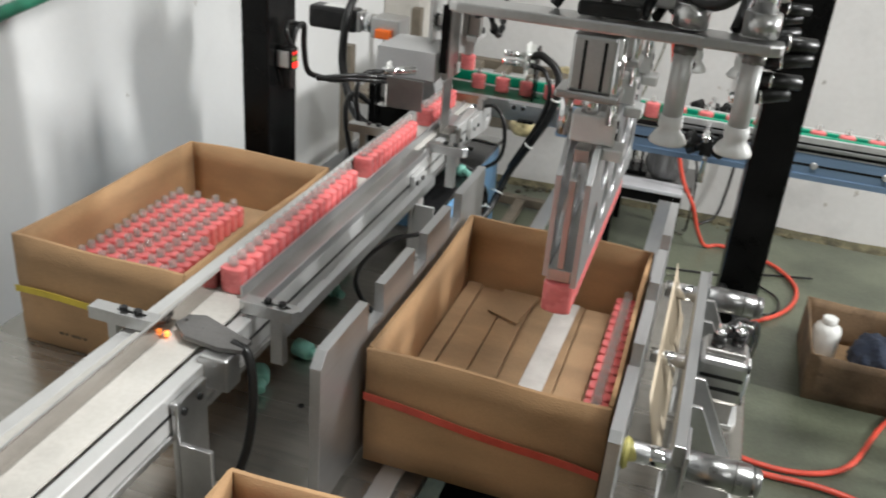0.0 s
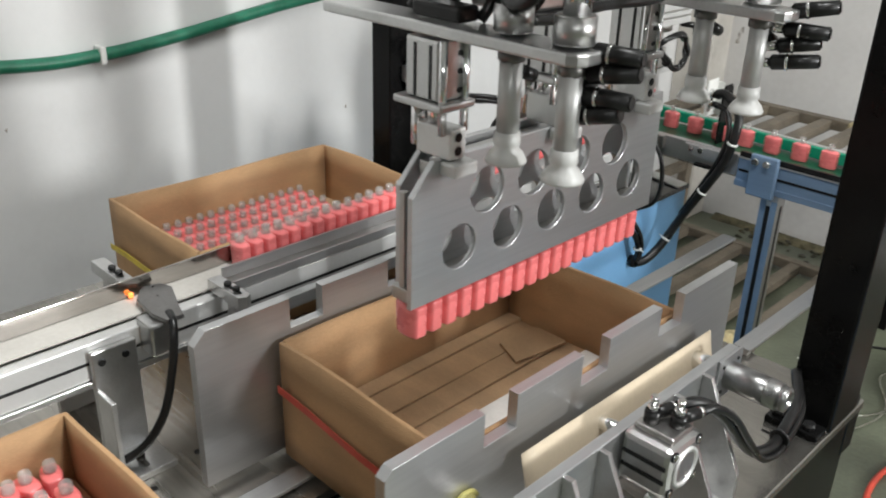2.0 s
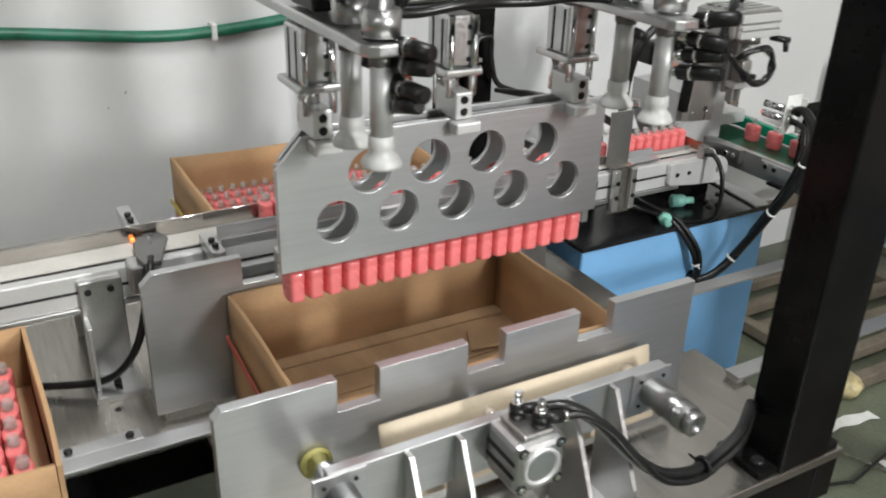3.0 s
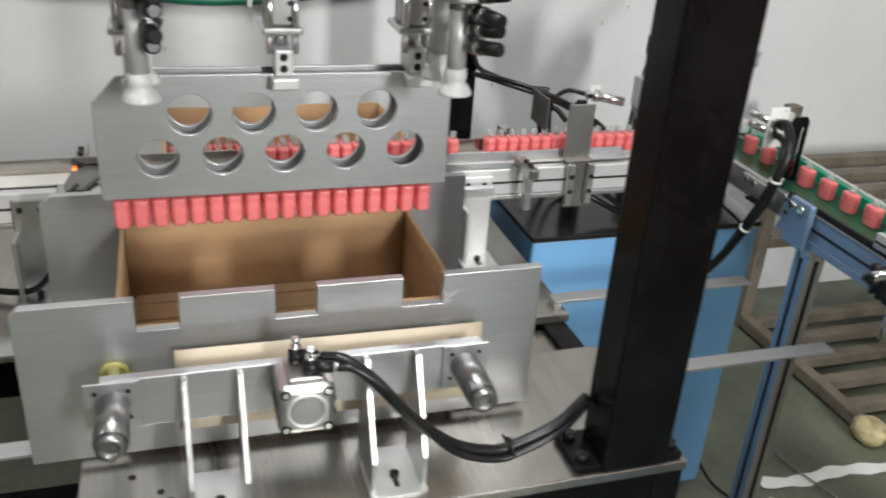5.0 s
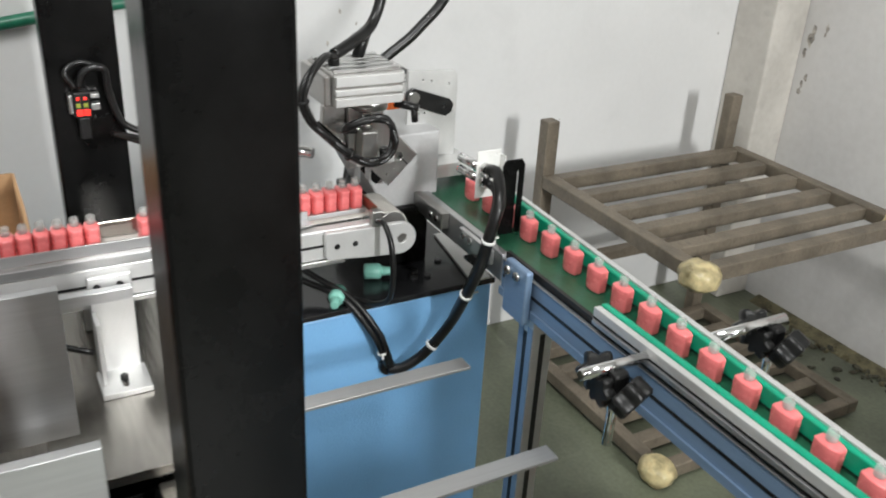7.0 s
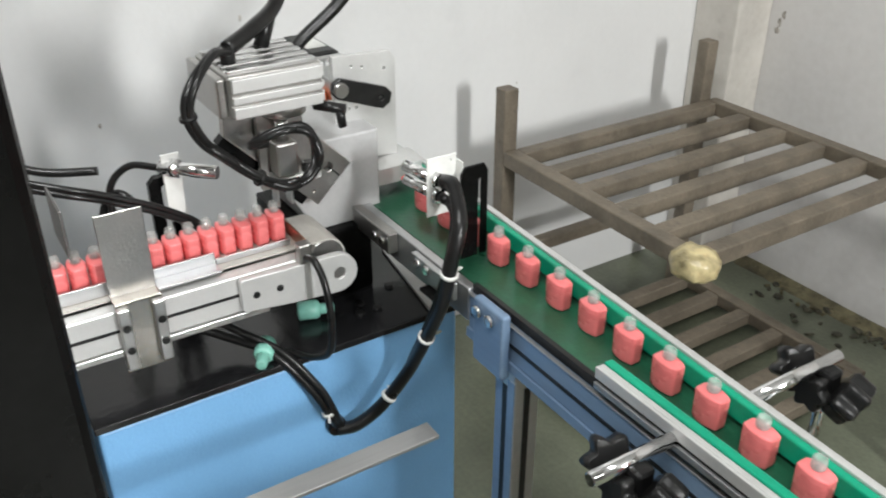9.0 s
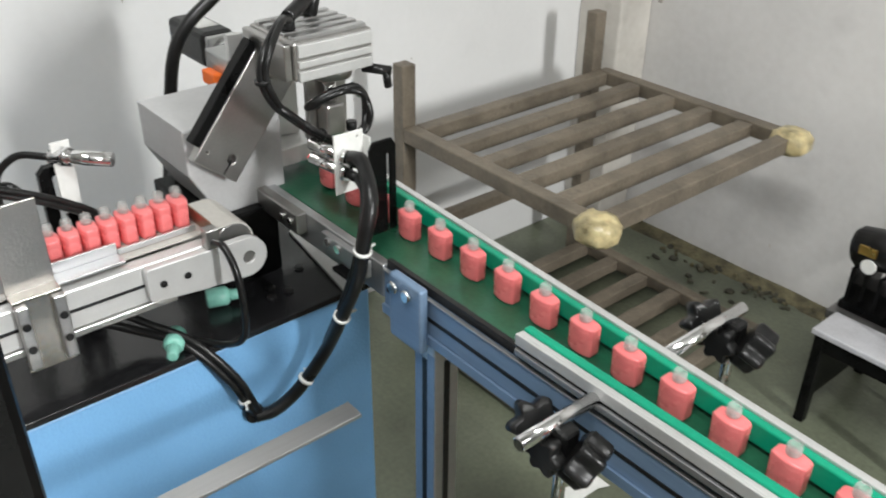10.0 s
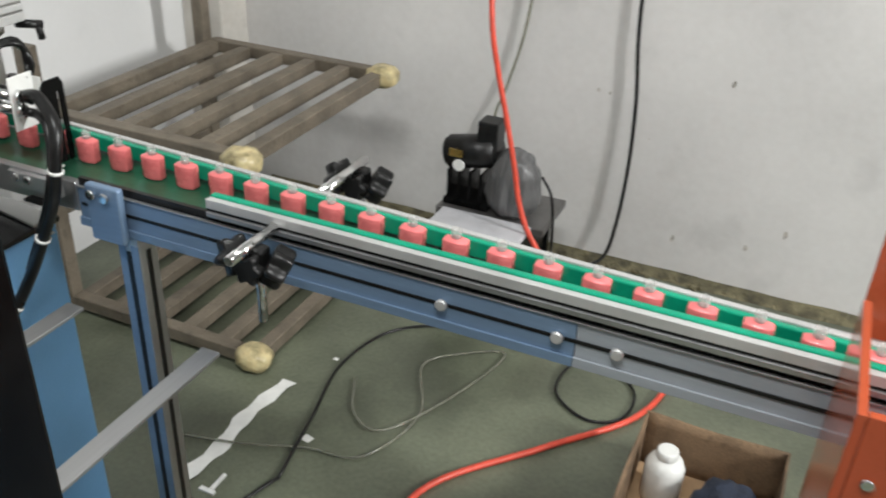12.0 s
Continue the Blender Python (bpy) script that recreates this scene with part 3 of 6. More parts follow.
    part("air_hose", cable([(0.128, 1.030, 0.811), (0.140, 1.052, 0.812), (0.153, 1.080, 0.792), (0.160, 1.122, 0.743), (0.160, 1.169, 0.701), (0.160, 1.217, 0.683), (0.157, 1.252, 0.686), (0.150, 1.30, 0.700), (0.125, 1.345, 0.712)], 0.0066, seg=12), RUBBER, p, "black air hose")
    part("air_hose", cable([(0.150, 1.042, 0.811), (0.156, 1.060, 0.810), (0.164, 1.090, 0.787), (0.169, 1.128, 0.740), (0.169, 1.172, 0.695), (0.168, 1.220, 0.676), (0.165, 1.255, 0.680), (0.157, 1.30, 0.693), (0.130, 1.345, 0.703)], 0.0042), RUBBER, p, "thin black air hose")
    tie(p, (0.160, 1.238, 0.684), (0, 1, 0.05), 0.0105, BLACKPL)
    bm = bmesh.new()
    prof = [(0.056, 0.789), (0.060, 0.770), (0.066, 0.745), (0.073, 0.72), (0.080, 0.703)]
    rows = [[bm.verts.new((x, y, z + 0.0015 * math.sin(y * 9))) for x, z in prof] for y in np.linspace(0.885, 1.232, 15)]
    for a, b in zip(rows, rows[1:]):
        for k in range(len(prof) - 1):
            bm.faces.new((a[k], b[k], b[k + 1], a[k + 1])).smooth = True
    thicken(bm, 0.0012)
    s = thing("liner_sheet", 0.065, 1.05, 0.70, "loose cream plastic liner sheet behind the guard plate", "sheet")
    part("sheet", bm, CREAM, s)


# ---- cartons ----
def carton(x0, x1, y0, y1, z0, z1, lab, strip=None, flaps=True, card=None, seed=1):
    c = thing("cardboard_box", (x0 + x1) / 2, (y0 + y1) / 2, z0, lab, "box", "cartons")
    rng = random.Random(seed)
    th = 0.0045

    def wall(a, b, inward, name="wall"):
        bm = bmesh.new()
        n, k = 10, 5
        a, b, inward = Vector(a), Vector(b), Vector(inward)
        ph = rng.random() * 6
        grid = []
        for i in range(n + 1):
            u = i / n
            col = []
            for j in range(k + 1):
                v = j / k
                bow = 0.0030 * math.sin(math.pi * u) * v * math.sin(ph) + 0.0012 * math.sin(ph + 5 * u) * v
                zz = z0 + (z1 - z0) * v + (0.0018 * math.sin(7 * u + ph) if j == k else 0)
                p = a.lerp(b, u) + inward * bow
                col.append((bm.verts.new((p.x, p.y, zz)), bm.verts.new((p.x + inward.x * th, p.y + inward.y * th, zz))))
            grid.append(col)
        for i in range(n):
            for j in range(k):
                for s in (0, 1):
                    q = (grid[i][j][s], grid[i + 1][j][s], grid[i + 1][j + 1][s], grid[i][j + 1][s])
                    bm.faces.new(q if s == 0 else q[::-1]).smooth = True
            bm.faces.new((grid[i][k][0], grid[i + 1][k][0], grid[i + 1][k][1], grid[i][k][1]))
            bm.faces.new((grid[i][0][1], grid[i + 1][0][1], grid[i + 1][0][0], grid[i][0][0]))
        for i in (0, n):
            for j in range(k):
                bm.faces.new((grid[i][j][0], grid[i][j + 1][0], grid[i][j + 1][1], grid[i][j][1]))
        bmesh.ops.recalc_face_normals(bm, faces=bm.faces)
        return part(name, bm, card or CARD, c)

    wall((x0, y0, 0), (x1, y0, 0), (0, 1, 0))
    wall((x1, y1, 0), (x0, y1, 0), (0, -1, 0))
    wall((x0, y0 + th, 0), (x0, y1 - th, 0), (1, 0, 0))
    wall((x1, y1 - th, 0), (x1, y0 + th, 0), (-1, 0, 0))
    part("bottom", slab(x0 + th, x1 - th, y0 + th, y1 - th, z0, z0 + 0.004, 0), CARDIN, c)
    if flaps:
        zf = z0 + 0.041
        part("layer_pad", slab(x0 + th, x1 - th, y0 + th, y1 - th, zf - 0.004, zf, 0.0008), CARDIN, c)
        edges = [0.0, 0.10, 0.27, 0.42, 0.565, 0.71, 0.86, 1.0]
        span = x1 - x0 - 2 * th - 0.004
        for k, (a, b) in enumerate(zip(edges, edges[1:])):
            xa, xb = x0 + th + 0.002 + span * a + 0.0012, x0 + th + 0.002 + span * b - 0.0012
            ya, yb = y0 + th + 0.003 + 0.004 * rng.random(), y1 - th - 0.004 - 0.030 * rng.random() * (k % 2)
            turn = Matrix.Translation(((xa + xb) / 2, (ya + yb) / 2, 0)) @ Matrix.Rotation(radians(rng.uniform(-0.35, 0.35)), 4, "Z") @ Matrix.Rotation(radians(rng.uniform(-0.25, 0.25)), 4, "X") @ Matrix.Translation((-(xa + xb) / 2, -(ya + yb) / 2, 0))
            part("pad_strip", slab(xa, xb, ya, yb, zf + 0.0008, zf + 0.004 + 0.005 * rng.random(), 0.001, m=turn), CARDIN, c)
        part("torn_flap", sheet([(x0 + 0.060, y1 - 0.085), (x0 + 0.105, y1 - 0.105), (x0 + 0.118, y1 - 0.020), (x0 + 0.066, y1 - 0.016)], 0.003, Matrix.Translation((0, 0, zf + 0.0125)) @ Matrix.Rotation(radians(-1.0), 4, "Y")), CARDIN, c, "torn cardboard flap")
        mid = x0 + 0.60 * (x1 - x0)
        tilt = Matrix.Translation((mid, (y0 + y1) / 2, 0)) @ Matrix.Rotation(radians(-1.2), 4, "Z") @ Matrix.Translation((-mid, -(y0 + y1) / 2, 0))
        part("tape", slab(mid - 0.015, mid + 0.015, y0 + th + 0.006, y1 - th - 0.012, zf + 0.0105, zf + 0.0115, 0.0002, m=tilt), TAPE, c, "pale grey packing tape")
    if strip:
        zs = z0 + (0.61 if strip is REDTAPE else 0.52) * (z1 - z0)
        bm = bmesh.new()
        n = 14
        prev = None
        for k in range(n + 1):
            u = k / n
            zz = zs - 0.024 * u * (strip is REDTAPE) + 0.0012 * math.sin(u * 9)
            pair = [bm.verts.new((x0 + (x1 - x0) * u, y0 - 0.0052, zz + h)) for h in (-0.0047, 0.0047)]
            if prev:
                bm.faces.new((prev[0], pair[0], pair[1], prev[1]))
            prev = pair
        thicken(bm, 0.0008)
        part("printed_strip", bm, strip, c)
    return c


# ---- the gripper head over the carton ----
GX = -0.051          # centre of the row of held bottles
GY0, GP = 0.8420, 0.0199


def gripper():
    g = thing("row_gripper", GX, 1.01, 0.93, "twin-plate aluminium row gripper hanging over the carton", "gripper")
    outline = [(0.825, 0.930), (0.825, 1.035), (0.850, 1.062), (1.203, 1.062), (1.203, 0.930)]
    up = [(0.919, 1.021, 0.0232), (0.985, 1.021, 0.0232), (1.052, 1.021, 0.0232), (1.119, 1.021, 0.0232)]
    lo = [(0.884, 0.974, 0.0222), (0.951, 0.974, 0.0222), (1.017, 0.974, 0.0222), (1.085, 0.974, 0.0222), (1.153, 0.974, 0.0222)]
    rear = [(y + (0.014 if y < 0.9 else 0.0), z) for y, z in outline]
    for x, line in ((-0.036, outline), (-0.066, rear)):
        part("plate", sheet(line, 0.006, at_x(x), holes=up + lo, bevel=0.0008), ALU, g, "brushed aluminium plate with nine round holes")
    part("spine", slab(-0.0585, -0.0435, 0.856, 1.198, 1.044, 1.057, 0.001), ANOD, g, "grey spacer between the plates")
    part("nozzle_bar", slab(-0.0625, -0.0395, 0.828, 1.200, 0.931, 0.944, 0.001), ANOD, g)
    for y in (0.832, 1.196):
        part("end_strip", slab(-0.0545, -0.0475, y - 0.003, y + 0.003, 0.944, 1.036, 0.001), ANOD, g)
    for y in (0.868, 1.016, 1.160):
        blk = part("clamp_block", slab(-0.066, -0.024, y - 0.009, y + 0.010, 1.0625, 1.090, 0.002), WHITEAL, g, "pale aluminium clamp block")
        for dz in (0.008, 0.020):
            bolt(blk, -0.024, y, 1.0625 + dz, 0.0042, "x", 0.0012)
        part("lip", slab(-0.033, -0.014, y - 0.013, y + 0.015, 1.050, 1.062, 0.002), WHITEAL, blk)
        part("piston_rod", rod((GX, y, 1.090), (GX, y, 1.112), 0.008, seg=18), CHROME, g)
        bodyp = part("lift_cylinder", slab(GX - 0.022, GX + 0.018, y - 0.016, y + 0.016, 1.112, 1.163, 0.003), ALUV, g, "grey pneumatic lift cylinder")
        for dx in (-0.010, 0.008):
            part("groove", slab(GX + dx - 0.0015, GX + dx + 0.0015, y - 0.0166, y - 0.0155, 1.114, 1.158, 0), BLACKPL, bodyp)
        for dz in (1.120, 1.136, 1.151):
            part("mount_hole", rod((GX + 0.0175, y + 0.008, dz), (GX + 0.0186, y + 0.008, dz), 0.0026, seg=10), BLACKPL, bodyp)
        part("cross_plate", slab(GX - 0.032, GX + 0.026, y - 0.021, y + 0.021, 1.105, 1.112, 0.002), ALUV, g)
        for dy in (-0.013, 0.013):
            part("slide_rod", rod((GX + 0.020, y + dy, 1.085), (GX + 0.020, y + dy, 1.163), 0.0036, seg=14), CHROME, g, "thin chrome slide rod")
        part("guide_pin", rod((GX - 0.022, y, 1.066), (GX - 0.022, y, 1.104), 0.006, seg=14), CHROME, g)
    # two cross arms that carry suction cups, and the beam that joins them
    for y, x1 in ((0.872, 0.100), (1.165, 0.112)):
        pts = [(-0.182, y - 0.017), (x1 - 0.010, y - 0.017), (x1 - 0.003, y - 0.014), (x1, y - 0.007), (x1, y + 0.007), (x1 - 0.003, y + 0.014), (x1 - 0.010, y + 0.017), (-0.182, y + 0.017), (-0.190, y + 0.010), (-0.192, y), (-0.190, y - 0.010)]
        arm = part("cross_arm", sheet(pts, 0.010, at_z(1.170), bevel=0.0020), ALUV, g, "thick aluminium cross arm with rounded tip")
        for x in (0.022, 0.080):
            post_ = part("vacuum_post", rod((x, y + 0.004, 1.094), (x, y + 0.004, 1.158), 0.0092, seg=22, bevel=0.0015), TUBE, g, "pale grey suction tube")
            part("tube_nut", rod((x, y + 0.004, 1.154), (x, y + 0.004, 1.1635), 0.0112, seg=6, bevel=0.0008), BLACKST, post_)
            cup = turned([(0.006, 0.027), (0.0106, 0.025), (0.0112, 0.016), (0.0098, 0.0125), (0.0140, 0.008), (0.0172, 0.002), (0.0168, 0)][::-1], 26, Matrix.Translation((x, y + 0.004, 1.072)))
            part("suction_cup", cup, SILICONE, post_, "white silicone bellows cup")
            part("shaft", rod((x, y + 0.004, 1.177), (x, y + 0.004, 1.335), 0.0105, seg=22), CHROME, g, "chrome guide shaft")
            part("shaft_collar", rod((x, y + 0.004, 1.177), (x, y + 0.004, 1.198), 0.0155, seg=22, bevel=0.001), ALUV, g)
            part("side_elbow", rod((x + 0.004, y + 0.012, 1.146), (x + 0.006, y + 0.026, 1.140), 0.0055, seg=14, bevel=0.001), BLACKPL, g, "black air elbow")
        rng = random.Random(int(y * 100))
        for k in range(4):
            a = Vector((x1 - 0.020 + 0.004 * k, y + 0.014, 1.122 + 0.0165 * k))
            d = Vector((0.036 + 0.008 * rng.random(), 0.010 + rng.uniform(-0.010, 0.012), rng.uniform(-0.004, 0.010)))
            f = part("air_fitting", rod(a, a + d, 0.0078, 0.0066, seg=16, bevel=0.0015), BLACKPL, g, "black air fitting")
            part("ring", rod(a + d * 0.30, a + d * 0.36, 0.0083, seg=16), CHROME, f)
            part("stub", rod(a - d * 0.35, a, 0.0048, seg=12), CHROME, f, "chrome threaded stub")
        for k in range(5):
            x = -0.10 + 0.04 * k
            pts = [(x, y + 0.012, 1.178), (x + 0.02, y + 0.02 + 0.01 * k, 1.205 + 0.01 * k), (x + 0.08, y + 0.01, 1.215 + 0.012 * k), (x + 0.14, y - 0.012, 1.20 + 0.018 * k), (x + 0.175 - 0.012 * k, y - 0.008, 1.235 + 0.01 * k)]
            part("air_hose", cable(pts, 0.0052), RUBBER, g, "black air hose")
        part("valve_block", slab(-0.075, -0.020, y - 0.012, y + 0.012, 1.177, 1.190, 0.003), BLACKPL, g)
    part("beam", slab(-0.045, 0.012, 0.898, 1.145, 1.185, 1.215, 0.003), ALUV, g, "aluminium joining beam")
    part("beam_plate", slab(-0.085, 0.03, 0.86, 1.19, 1.2165, 1.226, 0.002), ANOD, g)
    rng = random.Random(31)
    for k in range(3):
        x, z = -0.006 + 0.011 * k, 1.180 + 0.003 * (k % 2)
        pts = [(x + rng.uniform(-0.003, 0.003), 0.90 + q * 0.25 / 6, z + rng.uniform(-0.003, 0.003)) for q in range(7)]
        part("air_hose", cable(pts, 0.0050), RUBBER, g, "black air hose")
    part("mast", slab(-0.062, -0.005, 0.985, 1.045, 1.226, 2.0, 0.004), ANOD, g, "grey vertical mast")
    for k in range(18):
        copy_thing(BOTTLE, pose(GX, GY0 + GP * k, 0.8930))


# ---- the line conveyor ----
LX = -0.447
ZB = 0.800           # belt top of the line
GUIDE_TURN = 0.0233  # the guide strip runs a little askew


def line_conveyor():
    c = thing("belt_conveyor", LX, 0.95, ZT, "narrow pale belt conveyor on aluminium profile with steel guides", "conveyor")
    bm = bmesh.new()
    y0, y1, r = -0.35, 1.785, 0.024
    path = [(y0, ZB), (y1, ZB)] + [(y1 + r * math.sin(a), ZB - r + r * math.cos(a)) for a in np.linspace(0.2, math.pi, 10)] + [(y0, ZB - 2 * r)]
    rows = [[bm.verts.new((x, y, z)) for x in (-0.484, -0.409)] for y, z in path]
    for a, b in zip(rows, rows[1:]):
        bm.faces.new((a[0], a[1], b[1], b[0])).smooth = len(path) > 20
    thicken(bm, 0.002)
    part("belt", bm, WBELT, c, "pale worn belt")
    part("drive_roller", rod((-0.484, y1, ZB - r), (-0.409, y1, ZB - r), r - 0.002, seg=28), ALUV, c)
    for x0, x1 in ((-0.408, -0.390), (-0.505, -0.487)):
        part("side_profile", slab(x0, x1, y0, 1.745, ZB - 0.050, ZB - 0.004, 0.002), WHITEAL, c, "slotted aluminium profile")
        part("profile_slot", slab(x1 - 0.0006 if x1 > -0.45 else x0 - 0.0006, x1 + 0.0006 if x1 > -0.45 else x0 + 0.0006, y0 + 0.002, 1.743, ZB - 0.030, ZB - 0.0262, 0), BLACKPL, c)
        part("profile_lip", slab(x0, x1 + 0.003, y0, 1.70, ZB - 0.0585, ZB - 0.0505, 0.001), ALUV, c)
    pts = [(1.670, ZB - 0.045), (1.668, ZB - 0.042), (1.668, ZB - 0.009), (1.671, ZB - 0.006)]
    pts += [(1.785 + 0.024 * math.sin(a), ZB - 0.032 + 0.024 * math.cos(a)) for a in np.linspace(0, math.pi, 16)] + [(1.73, ZB - 0.052)]
    part("end_plate", sheet(pts, 0.010, at_x(-0.384), holes=[(1.787, ZB - 0.032, 0.0085)]), WHITEAL, c, "pale end plate with axle hole")
    part("axle", rod((-0.395, 1.787, ZB - 0.032), (-0.381, 1.787, ZB - 0.032), 0.008, seg=20, bevel=0.001), ANOD, c)
    for y in (1.684, 1.712):
        bolt(c, -0.379, y, ZB - 0.027, 0.0042, "x", 0.002)
    # guides
    skew = Matrix.Translation((-0.4645, 1.3, 0)) @ Matrix.Rotation(GUIDE_TURN, 4, "Z") @ Matrix.Translation((0.4645, -1.3, 0))
    part("rear_guide", slab(-0.4675, -0.4645, 0.30, 1.50, ZB + 0.001, ZB + 0.0235, 0.0005, m=skew), POLISH, c, "thin polished steel guide strip")
    part("rear_guide_back", slab(-0.4735, -0.468, 0.30, 1.50, ZB + 0.001, ZB + 0.019, 0.0005, m=skew), ALU, c)
    part("front_guide", slab(-0.4215, -0.4185, 0.865, 1.655, ZB + 0.001, ZB + 0.016, 0.0004), ALU, c, "low steel guide strip")
    part("front_guide_end", slab(-0.4215, -0.4185, 1.6555, 1.745, ZB + 0.001, ZB + 0.008, 0.0004), ALU, c)
    part("guide_flange", slab(-0.418, -0.398, 1.578, 1.655, ZB + 0.001, ZB + 0.004, 0.0005), ALU, c)
    part("angle_guide", slab(-0.418, -0.392, 0.862, 1.44, ZB - 0.0015, ZB + 0.001, 0.0006), ANOD, c, "grey angle guide")
    part("angle_lip", slab(-0.3915, -0.3890, 0.862, 1.44, ZB - 0.003, ZB + 0.009, 0.0006), ALU, c)
    part("lower_bar", slab(-0.375, -0.362, 0.86, 1.40, ZB - 0.040, ZB - 0.024, 0.001), ALU, c)
    for x0, x1, y in ((-0.405, -0.335, 0.845), (-0.545, -0.458, 0.764), (-0.395, -0.325, 1.452), (-0.555, -0.474, 1.48)):
        a = part("adjuster", sheet([(x0, y - 0.008), (x1 - 0.005, y - 0.008), (x1, y), (x1 - 0.005, y + 0.008), (x0, y + 0.008)], 0.016, at_z(ZB + 0.008), holes=[slot((x0 + x1) / 2 + 0.006, y, 0.038, 0.003)]), ALUV, c, "slotted adjuster block")
        for k in (-0.004, 0.014):
            bolt(a, (x0 + x1) / 2 + k, y, ZB + 0.016, 0.0046, "z", 0.005)
        if x0 < -0.5:
            part("hanger", slab(x0 + 0.020, x0 + 0.032, y - 0.006, y + 0.006, ZB - 0.060, ZB - 0.0005, 0.001), ALUV, a)
        else:
            part("hanger", slab(x0 + 0.036, x0 + 0.052, y - 0.006, y + 0.006, ZB - 0.060, ZB - 0.0005, 0.001), ALUV, a)
    # brackets down to the table
    for y in (0.700, 1.376):
        # same bracket twice: the near one takes a darker metal for its shade
        lit_or_shaded = WHITEAL if y > 1 else ALUV
        b = part("bracket", slab(-0.389, -0.381, y - 0.027, y + 0.027, ZT + 0.001, ZB - 0.012, 0.002), lit_or_shaded, c, "pale aluminium bracket")
        part("bracket_foot", sheet([(-0.383, y - 0.03), (-0.325, y - 0.03), (-0.325, y + 0.03), (-0.383, y + 0.03)], 0.008, at_z(ZT + 0.0045), holes=[slot(-0.348, y, 0.026, 0.0045)]), lit_or_shaded, b)
        part("bracket_web", slab(-0.381, -0.345, y - 0.027, y - 0.021, ZT + 0.008, ZB - 0.06, 0.001), lit_or_shaded, b)
        for dy in (-0.016, 0.012):
            bolt(b, -0.381, y + dy, ZB - 0.026, 0.0045, "x", 0.003)
        bolt(b, -0.352, y, ZT + 0.0085, 0.005, "z", 0.008)
        part("rear_bracket", slab(-0.514, -0.506, y - 0.027, y + 0.027, ZT + 0.001, ZB - 0.012, 0.002), WHITEAL, c)
    # hood plates
    h = part("hood", slab(-0.404, -0.4015, 1.536, 1.584, ZB + 0.006, 0.900, 0.0006), ANOD, c, "bent grey sheet-metal hood")
    part("hood_skirt", slab(-0.386, -0.3835, 1.536, 1.584, ZB - 0.078, ZB + 0.006, 0.0006), STEEL, h)
    part("hood_step", slab(-0.404, -0.3835, 1.536, 1.584, ZB + 0.004, ZB + 0.0065, 0.0004), STEEL, h)
    part("dark_plate", slab(-0.500, -0.432, 1.510, 1.513, ZB + 0.045, 0.900, 0.0006), BLACKST, c, "dark stop plate over the belt")
    for dy in (1.542, 1.578):
        cl = part("hood_clip", slab(-0.3833, -0.374, dy - 0.006, dy + 0.006, ZB - 0.070, ZB + 0.004, 0.0015), ALUV, c, "milled hood clip")
        for dz in (-0.018, -0.045):
            bolt(cl, -0.374, dy, ZB + dz, 0.0042, "x", 0.003)
    # paddle sensor over the belt
    p = part("paddle_sensor", sheet([(-0.446, 0.772), (-0.442, 0.792), (-0.424, 0.798), (-0.376, 0.780), (-0.356, 0.774), (-0.356, 0.754), (-0.380, 0.749), (-0.424, 0.754)], 0.006, at_z(ZB + 0.009), holes=[(-0.439, 0.781, 0.003), (-0.414, 0.774, 0.0018)]), BLACKST, c, "dark grey flat sensor paddle")
    part("led", rod((-0.447, 0.757, ZB + 0.003), (-0.447, 0.757, ZB + 0.008), 0.003, seg=10), ORLED, p)
    part("sensor_clamp", slab(-0.398, -0.362, 0.736, 0.764, ZB - 0.035, ZB + 0.005, 0.003), ALUV, c)
    part("sensor_cable", cable([(-0.372, 0.765, ZB + 0.010), (-0.350, 0.758, ZB + 0.004), (-0.338, 0.745, ZB - 0.04), (-0.338, 0.725, ZB - 0.10), (-0.350, 0.69, ZT + 0.02), (-0.375, 0.63, ZT + 0.012), (-0.42, 0.55, ZT + 0.008)], 0.0052), RUBBER, c, "black sensor cable")
    part("loop_cable", cable([(-0.365, 1.345, ZT + 0.050), (-0.392, 1.295, ZT + 0.056), (-0.410, 1.230, ZT + 0.050), (-0.404, 1.170, ZT + 0.040), (-0.372, 1.128, ZT + 0.030), (-0.328, 1.110, ZT + 0.014), (-0.290, 1.100, ZT + 0.006)], 0.0042), RUBBER, c, "black sensor cable")
    return c


# ---- blue cabinet and transfer arm ----
ZC = 0.655


